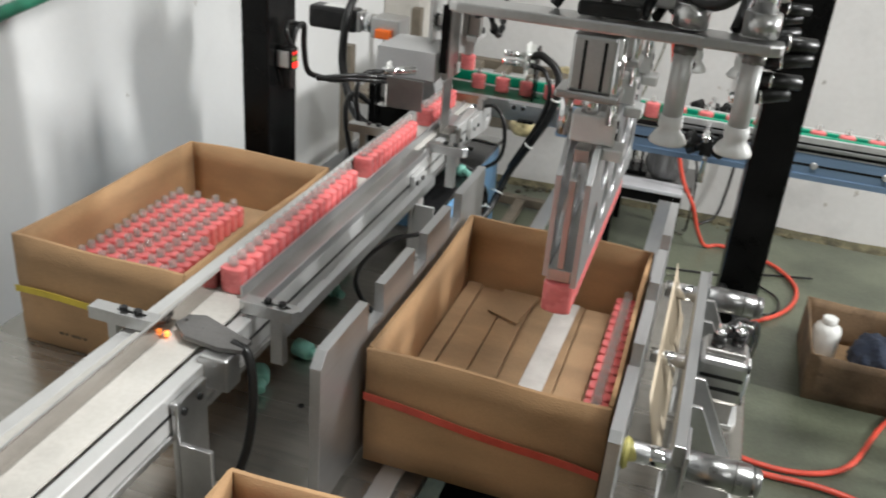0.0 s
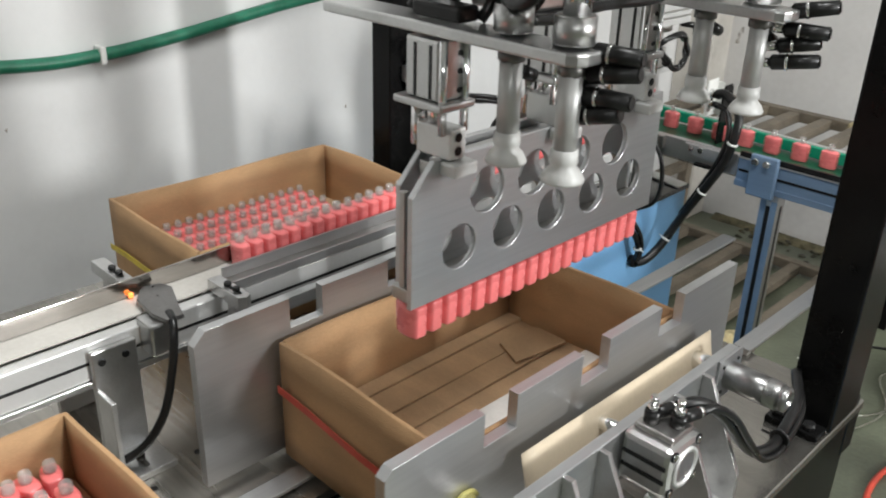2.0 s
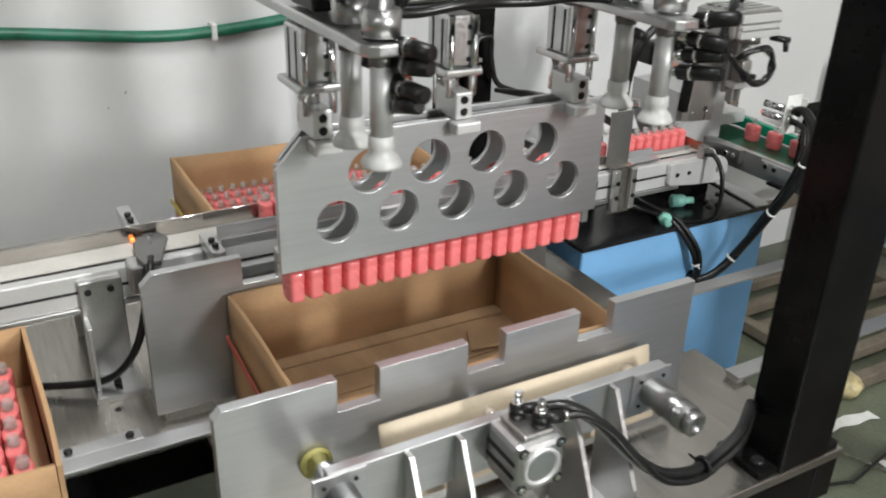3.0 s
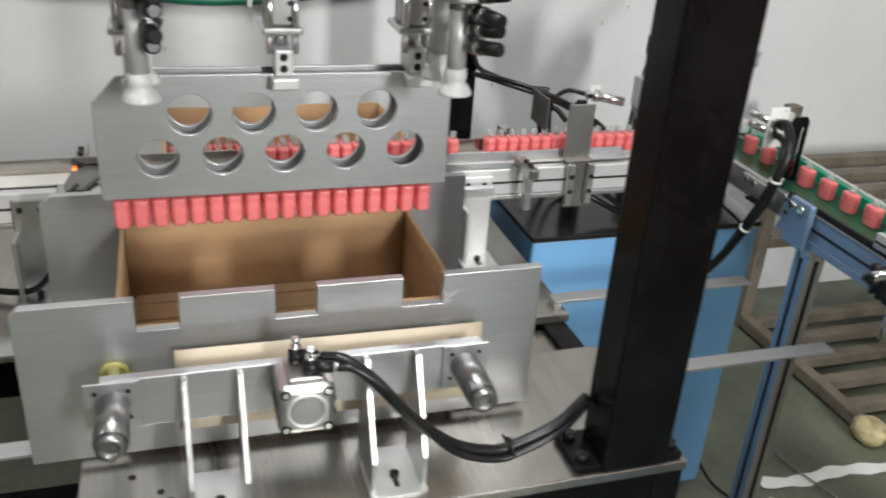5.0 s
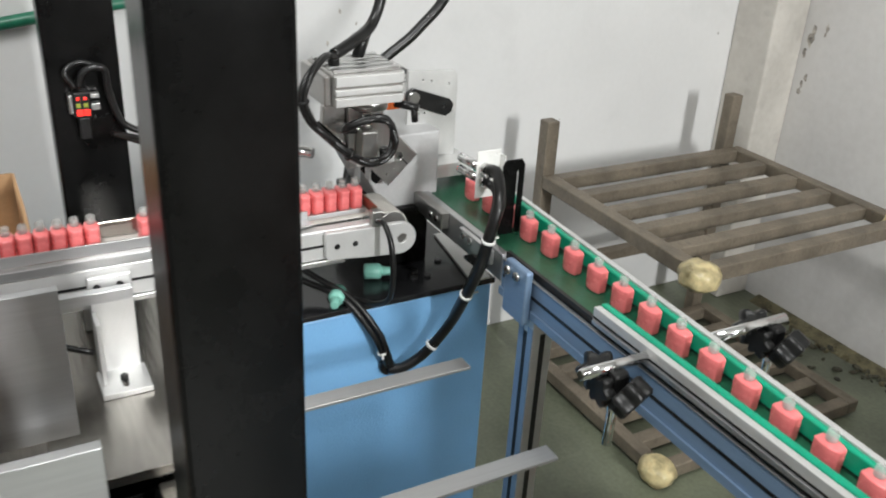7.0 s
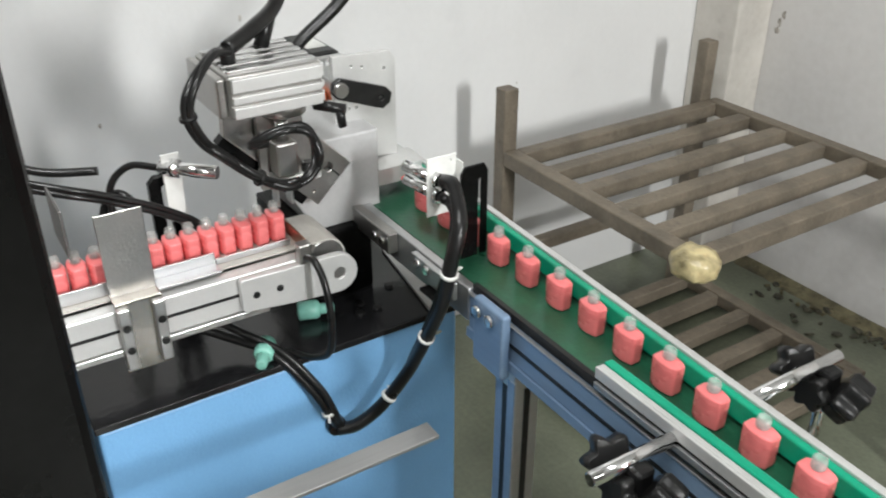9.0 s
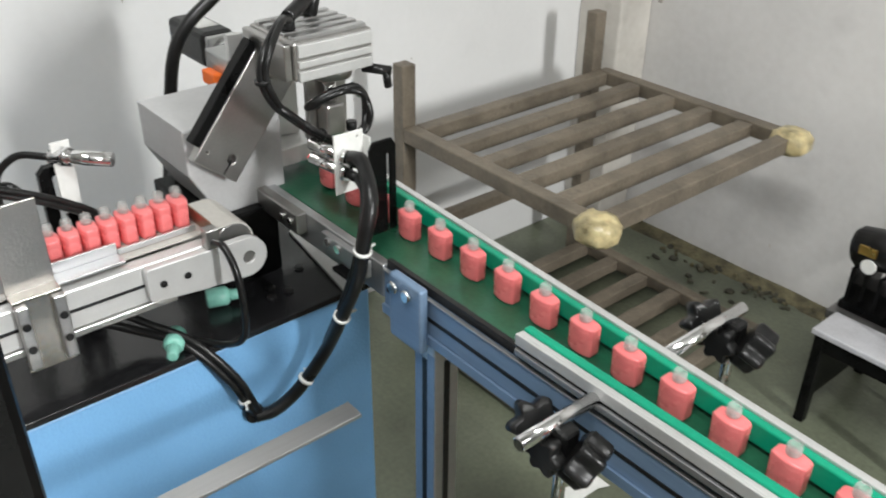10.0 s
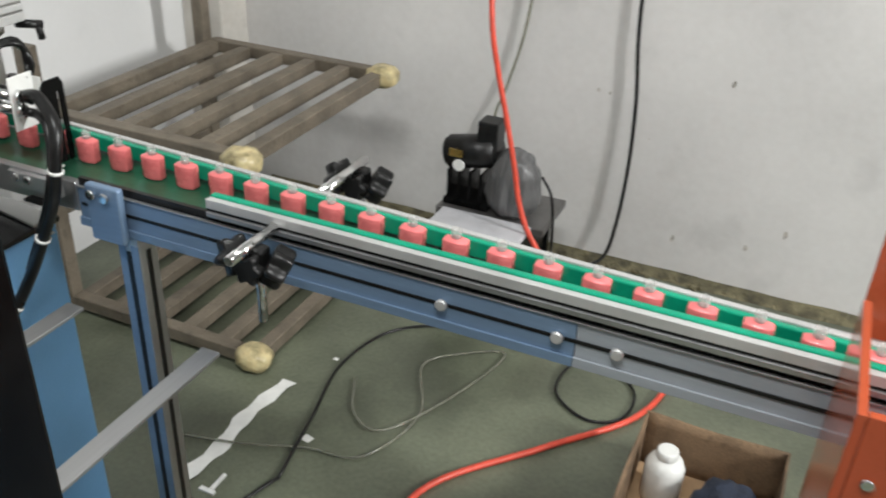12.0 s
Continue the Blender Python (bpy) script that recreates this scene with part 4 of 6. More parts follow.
def cabinet():
    c = thing("blue_cabinet", -0.62, 1.72, 0.0, "light blue steel cabinet with a glossy black top plate", "cabinet")
    part("body", slab(-0.665, -0.386, 1.492, 1.955, 0.035, ZC, 0.004), BLUE, c, "light blue painted body")
    part("top_plate", slab(-0.673, -0.383, 1.489, 1.960, ZC + 0.0005, ZC + 0.010, 0.0015), SOOT, c, "glossy black top plate")
    for x in (-0.63, -0.42):
        for y in (1.53, 1.92):
            part("foot", rod((x, y, 0), (x, y, 0.036), 0.016, seg=16, bevel=0.002), RUBBER, c)
    gl = part("cable_gland", rod((-0.388, 1.768, 0.548), (-0.372, 1.768, 0.548), 0.0125, seg=18, bevel=0.001), BLACKPL, c, "black cable gland")
    part("cable", cable([(-0.374, 1.768, 0.545), (-0.362, 1.790, 0.552), (-0.352, 1.822, 0.578), (-0.335, 1.853, 0.632), (-0.296, 1.856, 0.705), (-0.266, 1.857, 0.765), (-0.255, 1.860, 0.815), (-0.262, 1.876, 0.860), (-0.300, 1.893, 0.884), (-0.322, 1.894, 0.882)], 0.0085), RUBBER, gl, "thick black cable")
    part("cable", cable([(-0.374, 1.766, 0.552), (-0.362, 1.752, 0.585), (-0.368, 1.735, 0.625), (-0.395, 1.70, 0.676), (-0.44, 1.66, 0.69), (-0.47, 1.60, 0.72)], 0.0055), RUBBER, gl, "black cable")
    part("cable", cable([(-0.372, 1.772, 0.552), (-0.358, 1.757, 0.59), (-0.362, 1.742, 0.630), (-0.39, 1.71, 0.678), (-0.43, 1.672, 0.70), (-0.47, 1.62, 0.735)], 0.0048), RUBBER, gl, "black cable")
    for p, d, r in (((-0.349, 1.829, 0.589), (0.017, 0.031, 0.054), 0.0092), ((-0.300, 1.856, 0.698), (0.035, 0.002, 0.065), 0.0092), ((-0.256, 1.859, 0.805), (0.01, 0.003, 0.05), 0.0092), ((-0.363, 1.752, 0.587), (-0.006, -0.014, 0.05), 0.0075)):
        tie(gl, p, d, r)
    for x, y in ((-0.43, 1.835), (-0.43, 1.86), (-0.47, 1.90), (-0.415, 1.70), (-0.45, 1.845)):
        bolt(c, x, y, ZC + 0.010, 0.006, "z", 0.004)
    part("edge_strip", sheet([(-0.384, 1.914), (-0.384, 1.948), (-0.45, 1.959), (-0.56, 1.959), (-0.56, 1.940)], 0.004, at_z(ZC + 0.0125)), WHITEAL, c, "pale metal strip on the black top")
    part("floor_cable", cable([(-0.40, 1.955, 0.08), (-0.36, 2.0, 0.02), (-0.25, 2.08, 0.008), (-0.20, 2.2, 0.008)], 0.004), RUBBER, c)


UP, LEFT, RIGHT = (0.0, 0.0, 0.0), (-0.108, -0.036, 44.0), (0.085, -0.0585, -40.0)
CYCLE, START, FIRST = 1.876, 0.52, -0.256   # length of a swing, first swing to the green belt, first pick
HOLD_Y, HOLD_Z = 1.863, 0.840      # base of the bottle while it is held upright


def blend(a, b, u):
    u = max(0.0, min(1.0, u))
    u = u * u * (3 - 2 * u)
    return tuple(p + (q - p) * u for p, q in zip(a, b))


def arm_state(t):
    """Offset in y and z of the head and the turn of the link within one swing."""
    s = (t - START) % CYCLE
    for t0, t1, a, b in ((-0.03, 0.11, UP, RIGHT), (0.11, 0.46, RIGHT, RIGHT), (0.46, 0.64, RIGHT, UP), (0.64, 0.84, UP, LEFT), (0.84, 1.13, LEFT, LEFT), (1.13, 1.30, LEFT, UP), (1.30, 1.846, UP, UP), (1.846, 1.986, UP, RIGHT)):
        if t0 <= s < t1:
            return blend(a, b, (s - t0) / (t1 - t0))
    return UP


def transfer_arm():
    """The fixed casing of the swing arm, its link, and the head that stays level."""
    c = thing("arm_casing", -0.56, 1.81, ZC + 0.01, "grey casing of the bottle transfer arm on a black pedestal", "machine casing")
    part("pedestal", slab(-0.650, -0.485, 1.79, 1.885, ZC + 0.0105, 0.763, 0.003), BLACK, c, "black pedestal")
    pts = [(1.782, 0.826), (1.782, 0.880), (1.905, 0.880), (1.905, 0.778), (1.885, 0.765), (1.815, 0.765)]
    part("casing", sheet(pts, 0.13, at_x(-0.565), bevel=0.003), GREYPAINT, c, "grey painted casing")
    part("side_plate", sheet([(1.870, 0.830), (1.958, 0.824), (1.958, 0.955), (1.950, 0.966), (1.870, 0.970)], 0.008, at_x(-0.545), holes=[(1.942, 0.945, 0.003), (1.890, 0.90, 0.0025), (1.900, 0.90, 0.0025), (1.895, 0.87, 0.0025), (1.895, 0.86, 0.0025), (1.895, 0.955, 0.0025), (1.910, 0.952, 0.0025)]), WHITEAL, c, "pale mounting plate")
    part("base_strip", slab(-0.57, -0.503, 1.9065, 1.975, 0.800, 0.8235, 0.001), WHITEAL, c)
    m = part("motor", slab(-0.865, -0.745, 1.930, 1.982, 0.860, 0.912, 0.009), BLACKPL, c, "black servo motor")
    part("motor_cap", slab(-0.745, -0.735, 1.933, 1.979, 0.863, 0.909, 0.004), ALUV, m)
    part("motor_label", slab(-0.830, -0.775, 1.940, 1.972, 0.912, 0.9128, 0.0002), WHITEPL, m, "pale printed label")
    part("coupling", rod((-0.735, 1.956, 0.885), (-0.700, 1.956, 0.884), 0.021, seg=24, bevel=0.002), CHROME, m)
    part("gear_housing", slab(-0.700, -0.632, 1.910, 1.978, 0.862, 0.908, 0.003), ALUV, c)
    part("orange_cap", slab(-0.685, -0.648, 1.895, 1.9095, 0.866, 0.886, 0.003), ORNG, c, "orange plastic cap")
    lev = part("lever", sheet([(1.868, 0.921), (1.932, 0.897), (1.942, 0.903), (1.945, 0.915), (1.938, 0.923), (1.874, 0.945), (1.864, 0.940), (1.862, 0.928)], 0.008, at_x(-0.532), holes=[(1.930, 0.911, 0.0045)]), BLACKPL, c, "flat black stop lever")
    part("pivot", rod((-0.540, 1.872, 0.932), (-0.522, 1.872, 0.932), 0.0095, seg=18, bevel=0.001), ANOD, lev)
    part("supply_hose", cable([(-0.640, 1.800, 0.690), (-0.700, 1.830, 0.715), (-0.745, 1.865, 0.800), (-0.750, 1.885, 0.885), (-0.750, 1.915, 0.930), (-0.745, 1.985, 0.985), (-0.740, 2.050, 1.070), (-0.740, 2.080, 1.250)], 0.0095, seg=12), RUBBER, c, "thick black supply hose")
    link_ = thing("swing_link", -0.478, 1.815, 0.853, "aluminium swing link of the transfer arm", "arm link")
    b = part("link_plate", sheet([(1.783, 0.832), (1.846, 0.832), (1.846, 0.985), (1.83, 1.0), (1.80, 1.0), (1.783, 0.985)], 0.014, at_x(-0.478), holes=[(1.826, 0.853, 0.007), (1.792, 0.848, 0.003)], bevel=0.0015), ANOD, link_)
    part("slit", slab(-0.4715, -0.4705, 1.825, 1.827, 0.833, 0.852, 0), BLACKPL, b)
    part("cover", slab(-0.489, -0.473, 1.770, 1.7825, 0.848, 0.985, 0.001), BLACK, link_, "black belt cover")
    # the head, built where it stands upright
    h = thing("gripper_head", -0.455, 1.86, 0.90, "finned aluminium actuator head with a small bottle gripper", "gripper head")
    x0, x1, y0, y1, z0, z1 = -0.505, -0.405, 1.796, 1.902, 1.004, 1.050
    part("actuator", slab(x0, x1, y0, y1, z0, z1, 0.004), ANOD, h, "aluminium rotary actuator")
    for z, hz in ((z0 + 0.001, 0.012), (z0 + 0.0165, 0.008), (z0 + 0.0285, 0.0145)):
        part("fin", slab(x1 - 0.001, x1 + 0.0045, y0 + 0.004, y1 - 0.003, z, z + hz, 0.001), WHITEAL, h, "bright ribbed side")
        part("fin", slab(x0 + 0.004, x1 - 0.003, y1 - 0.001, y1 + 0.003, z, z + hz, 0.001), WHITEAL, h)
    for k in range(5):
        part("top_fin", slab(x0 + 0.008 + 0.019 * k, x0 + 0.018 + 0.019 * k, y0 + 0.004, y1 - 0.004, z1 - 0.001, z1 + 0.004, 0.001), ALUV, h)
    part("end_cap", slab(x0 + 0.003, x1 - 0.003, y0 - 0.010, y0 - 0.0005, z0 + 0.002, z1 - 0.002, 0.002), ANOD, h)
    part("flange", rod((-0.452, 1.872, 0.984), (-0.452, 1.872, 1.004), 0.026, seg=30, bevel=0.002), ANOD, h)
    part("drop_bracket", sheet([(1.842, 0.893), (1.896, 0.893), (1.896, 0.984), (1.842, 0.984)], 0.009, at_x(-0.462)), ANOD, h)
    part("gripper_body", slab(-0.457, -0.432, 1.852, 1.878, 0.915, 0.955, 0.003), ANOD, h, "small parallel gripper")
    part("gripper_rod", rod((-0.445, 1.865, 0.955), (-0.445, 1.865, 0.984), 0.008, seg=18), CHROME, h)
    part("finger_plate", slab(-0.475, -0.433, 1.843, 1.905, 0.903, 0.914, 0.002), WHITEAL, h)
    for dy in (-0.0085, 0.0085):
        part("finger", slab(-0.462, -0.446, HOLD_Y + dy - 0.0015, HOLD_Y + dy + 0.0015, 0.873, 0.903, 0.0005), ALUV, h, "metal gripper finger")
    part("knob", rod((-0.438, 1.89, 0.914), (-0.438, 1.89, 0.926), 0.007, seg=14, bevel=0.001), BLACKPL, h)
    part("fitting", rod((x1 - 0.012, y1 - 0.008, 1.0), (x1 + 0.010, y1 + 0.020, 0.995), 0.006, seg=14, bevel=0.001), BLACKPL, h, "black air fitting")
    part("fitting", rod((x1 + 0.006, y1 + 0.014, 0.998), (x1 + 0.008, y1 + 0.016, 0.975), 0.005, seg=14, bevel=0.001), BLACKPL, h)
    part("fitting", rod((-0.44, 1.812, z1), (-0.44, 1.812, z1 + 0.022), 0.008, seg=16, bevel=0.001), BLACKPL, h, "black air fitting")
    for k, w in ((0.0, 0.0), (0.005, 0.004), (0.0025, -0.004)):
        part("air_hose", cable([(-0.44 + k, 1.812, z1 + 0.016), (-0.42 + k, 1.790, z1 + 0.022), (-0.398 + w, 1.757 + k, z1 + 0.002), (-0.395 + w, 1.747 + k, 1.025), (-0.393 + w, 1.757 + k, 0.995), (-0.392 - w, 1.778, 0.972 + k), (-0.390 + w, 1.812, 0.941 + k), (-0.390 - w, 1.845, 0.922 + k), (-0.390 + w, 1.874 - k, 0.929 + k), (-0.392 - w, 1.887 - k, 0.952), (-0.396 + w, 1.875, 0.984 - k), (-0.40 - w, 1.850, 0.987 - k), (-0.41, 1.822, 0.976 - k), (-0.428, 1.822, 0.962), (-0.440, 1.845, 0.956)], 0.0040), RUBBER, h, "black looped air hose")
    for p, a in (((-0.395, 1.750, 1.020), 0.2), ((-0.391, 1.815, 0.941), 0.9)):
        part("tie", turned([(0.0085, -0.002), (0.0092, -0.002), (0.0092, 0.002), (0.0085, 0.002)], 14, Matrix.Translation(p) @ Euler((a, 0, 0)).to_matrix().to_4x4()), BLACKPL, h)
    part("valve_elbow", rod((-0.405, 1.868, 0.986), (-0.398, 1.884, 0.972), 0.006, seg=14, bevel=0.001), CHROME, h)
    part("air_hose", cable([(-0.44, 1.812, z1 + 0.018), (-0.46, 1.85, z1 + 0.03), (-0.49, 1.89, z1 + 0.045), (-0.50, 1.91, z1 + 0.09), (-0.50, 1.91, z1 + 0.16)], 0.0085), RUBBER, h, "thick black hose bundle")
    part("hose_stub", rod((-0.475, 1.862, z1 + 0.003), (-0.485, 1.880, z1 + 0.040), 0.0085, seg=14, bevel=0.001), BLACKPL, h)
    return link_, h


def sensor_posts():
    s = thing("photo_sensor", -0.56, 1.66, ZC + 0.01, "chrome photo sensor on a white bracket with black cables", "sensor")
    part("stand", sheet([(1.632, ZC + 0.0185), (1.668, ZC + 0.0185), (1.668, 0.842), (1.660, 0.850), (1.640, 0.850), (1.632, 0.842)], 0.012, at_x(-0.578), holes=[slot(1.650, 0.79, 0.10, 0.005, False)]), BLACK, s, "black slotted stand")
    part("stand_base", slab(-0.60, -0.54, 1.625, 1.675, ZC + 0.0105, ZC + 0.018, 0.001), BLACK, s)
    part("bracket", sheet([(1.647, 0.80), (1.667, 0.80), (1.667, 0.885), (1.647, 0.885)], 0.003, at_x(-0.555), holes=[(1.657, 0.878, 0.0025)]), WHITEPL, s, "white sensor bracket")
    part("bracket_foot", slab(-0.572, -0.5535, 1.647, 1.667, 0.798, 0.801, 0.0005), WHITEPL, s)
    part("sensor_barrel", rod((-0.562, 1.645, 0.868), (-0.515, 1.70, 0.866), 0.0085, seg=20, bevel=0.001), CHROME, s, "chrome threaded barrel")
    part("sensor_nut", rod((-0.552, 1.657, 0.868), (-0.546, 1.664, 0.868), 0.0125, seg=6, bevel=0.0008), CHROME, s)
    part("cable", cable([(-0.562, 1.645, 0.868), (-0.585, 1.615, 0.868), (-0.592, 1.590, 0.84), (-0.585, 1.59, 0.78), (-0.57, 1.60, 0.70), (-0.56, 1.62, 0.672)], 0.0045), RUBBER, s, "black cable")
    part("cable", cable([(-0.578, 1.62, 0.81), (-0.60, 1.60, 0.83), (-0.61, 1.58, 0.80), (-0.60, 1.585, 0.72), (-0.59, 1.60, 0.672)], 0.0055), RUBBER, s, "black cable")
    for k in (0.0, 0.007):
        part("cable", cable([(-0.51, 1.69 - k, 0.745), (-0.502, 1.672, 0.805 - k), (-0.50, 1.63, 0.842 - k), (-0.50, 1.572, 0.874 - k), (-0.505, 1.525, 0.893 - k), (-0.54, 1.47, 0.905 - k), (-0.60, 1.43, 0.90)], 0.0042), RUBBER, s, "black cable up to the post")
    # fork sensor over the green conveyor
    f = thing("fork_sensor", -0.33, 1.905, 0.74, "white bracket with two chrome photo sensors on a black slotted holder", "sensor")
    part("holder", sheet([(1.915, 0.745), (1.950, 0.745), (1.950, 0.885), (1.945, 0.893), (1.920, 0.893), (1.915, 0.885)], 0.004, at_x(-0.318), holes=[slot(1.940, 0.82, 0.115, 0.003, False)]), BLACK, f, "black slotted holder")
    part("holder_foot", slab(-0.335, -0.300, 1.868, 1.950, 0.740, 0.745, 0.001), BLACK, f)
    part("bracket", sheet([(1.880, 0.836), (1.917, 0.836), (1.917, 0.906), (1.880, 0.906)], 0.0025, at_x(-0.334), holes=[(1.91, 0.9, 0.002)]), WHITEPL, f, "white bracket")
    part("bracket_side", slab(-0.3355, -0.320, 1.9175, 1.9195, 0.836, 0.900, 0.0005), WHITEPL, f)
    for z in (0.862, 0.880):
        part("sensor_barrel", rod((-0.334, 1.890, z), (-0.380, 1.878, z + 0.004), 0.0068, seg=18, bevel=0.0008), CHROME, f, "chrome photo sensor")
        part("sensor_nut", rod((-0.333, 1.890, z), (-0.326, 1.892, z), 0.0105, seg=6, bevel=0.0008), CHROME, f)
        part("cable_end", rod((-0.326, 1.892, z), (-0.312, 1.896, z - 0.003), 0.006, seg=14, bevel=0.001), BLACKPL, f)
    part("cable", cable([(-0.315, 1.896, 0.860), (-0.290, 1.888, 0.852), (-0.272, 1.870, 0.815), (-0.280, 1.862, 0.765), (-0.304, 1.860, 0.710), (-0.338, 1.856, 0.64)], 0.0055), RUBBER, f, "black cable")
    part("glow", rod((-0.381, 1.878, 0.866), (-0.3825, 1.8776, 0.8661), 0.004, seg=12), REDLED, f, "glowing red sensor lens")
    # stop sensor at the line's end
    e = thing("end_sensor", -0.40, 1.755, ZB - 0.01, "small metal fibre sensor clamped at the belt's end", "sensor")
    part("block", slab(-0.392, -0.378, 1.738, 1.754, ZB - 0.006, ZB + 0.018, 0.002), ANOD, e)
    part("blade", slab(-0.470, -0.392, 1.7505, 1.7525, ZB + 0.002, ZB + 0.019, 0.0004), COPPER, e, "thin brown metal stop blade")
    part("cable", cable([(-0.380, 1.746, ZB + 0.002), (-0.358, 1.748, ZB + 0.005), (-0.338, 1.750, ZB - 0.020), (-0.330, 1.750, ZB - 0.065), (-0.338, 1.748, ZB - 0.105), (-0.365, 1.738, ZC + 0.020), (-0.395, 1.72, ZC + 0.016), (-0.43, 1.69, ZC + 0.016)], 0.0042), RUBBER, e, "thin dark cable")
    # amplifier on the rear post
    d = thing("sensor_amplifier", -0.62, 1.392, 0.92, "sensor amplifier with red digits on the black post", "amplifier")
    part("rail", slab(-0.6253, -0.6222, 1.386, 1.412, 0.930, 0.944, 0.001), BLACKPL, d)
    part("case", slab(-0.622, -0.598, 1.386, 1.409, 0.918, 0.956, 0.002), BLACKPL, d)
    part("clip", slab(-0.624, -0.602, 1.3800, 1.3855, 0.924, 0.952, 0.002), ALUV, d, "shiny end clamp")
    part("clip", slab(-0.622, -0.608, 1.4095, 1.422, 0.926, 0.936, 0.001), ALUV, d)
    part("clip", slab(-0.622, -0.608, 1.4095, 1.422, 0.943, 0.950, 0.001), ALUV, d)
    part("plug", slab(-0.618, -0.602, 1.390, 1.406, 0.885, 0.9175, 0.002), BLACKPL, d)
    for k in range(2):
        part("digit", slab(-0.5985, -0.5970, 1.3885 + 0.010 * k, 1.3965 + 0.010 * k, 0.9225, 0.9315, 0), REDLED, d, "lit red digit")
        part("digit", slab(-0.5985, -0.5970, 1.3885 + 0.010 * k, 1.3945 + 0.010 * k, 0.9345, 0.9405, 0), GREENLED, d, "lit green digit")
        part("lamp", slab(-0.5985, -0.5970, 1.3895 + 0.010 * k, 1.3935 + 0.010 * k, 0.9455, 0.9495, 0), REDLED, d)
    part("cable", cable([(-0.602, 1.395, 0.962), (-0.60, 1.405, 0.985), (-0.598, 1.43, 0.988), (-0.60, 1.435, 0.95), (-0.60, 1.45, 0.905), (-0.595, 1.49, 0.885), (-0.58, 1.53, 0.872), (-0.56, 1.58, 0.87)], 0.0052), RUBBER, d, "black cable")
    part("cable", cable([(-0.602, 1.39, 0.962), (-0.604, 1.38, 0.985), (-0.61, 1.40, 0.996), (-0.605, 1.425, 0.99)], 0.004), RUBBER, d)
    d.location.x -= 0.026


# ---- the green conveyor ----
ZG = 0.778


def star(p0, p1, r, lobes=6):
    """A lobed clamping knob between two points."""
    bm = bmesh.new()
    p0, p1 = Vector(p0), Vector(p1)
    m = (p1 - p0).to_track_quat("Z", "Y").to_matrix().to_4x4()
    length = (p1 - p0).length
    rings = []
    for u, k in ((0, 0.86), (0.12, 1.0), (0.88, 1.0), (1, 0.86)):
        ring = []
        for a in range(lobes * 8):
            q = 2 * math.pi * a / (lobes * 8)
            rr = r * k * (0.86 + 0.16 * math.cos(lobes * q))
            ring.append(bm.verts.new(p0 + m @ Vector((rr * math.cos(q), rr * math.sin(q), length * u))))
        rings.append(ring)
    for a, b in zip(rings, rings[1:]):
        for k in range(len(a)):
            bm.faces.new((a[k], a[(k + 1) % len(a)], b[(k + 1) % len(a)], b[k])).smooth = True
    bm.faces.new(rings[0][::-1])
    bm.faces.new(rings[-1])
    return bm


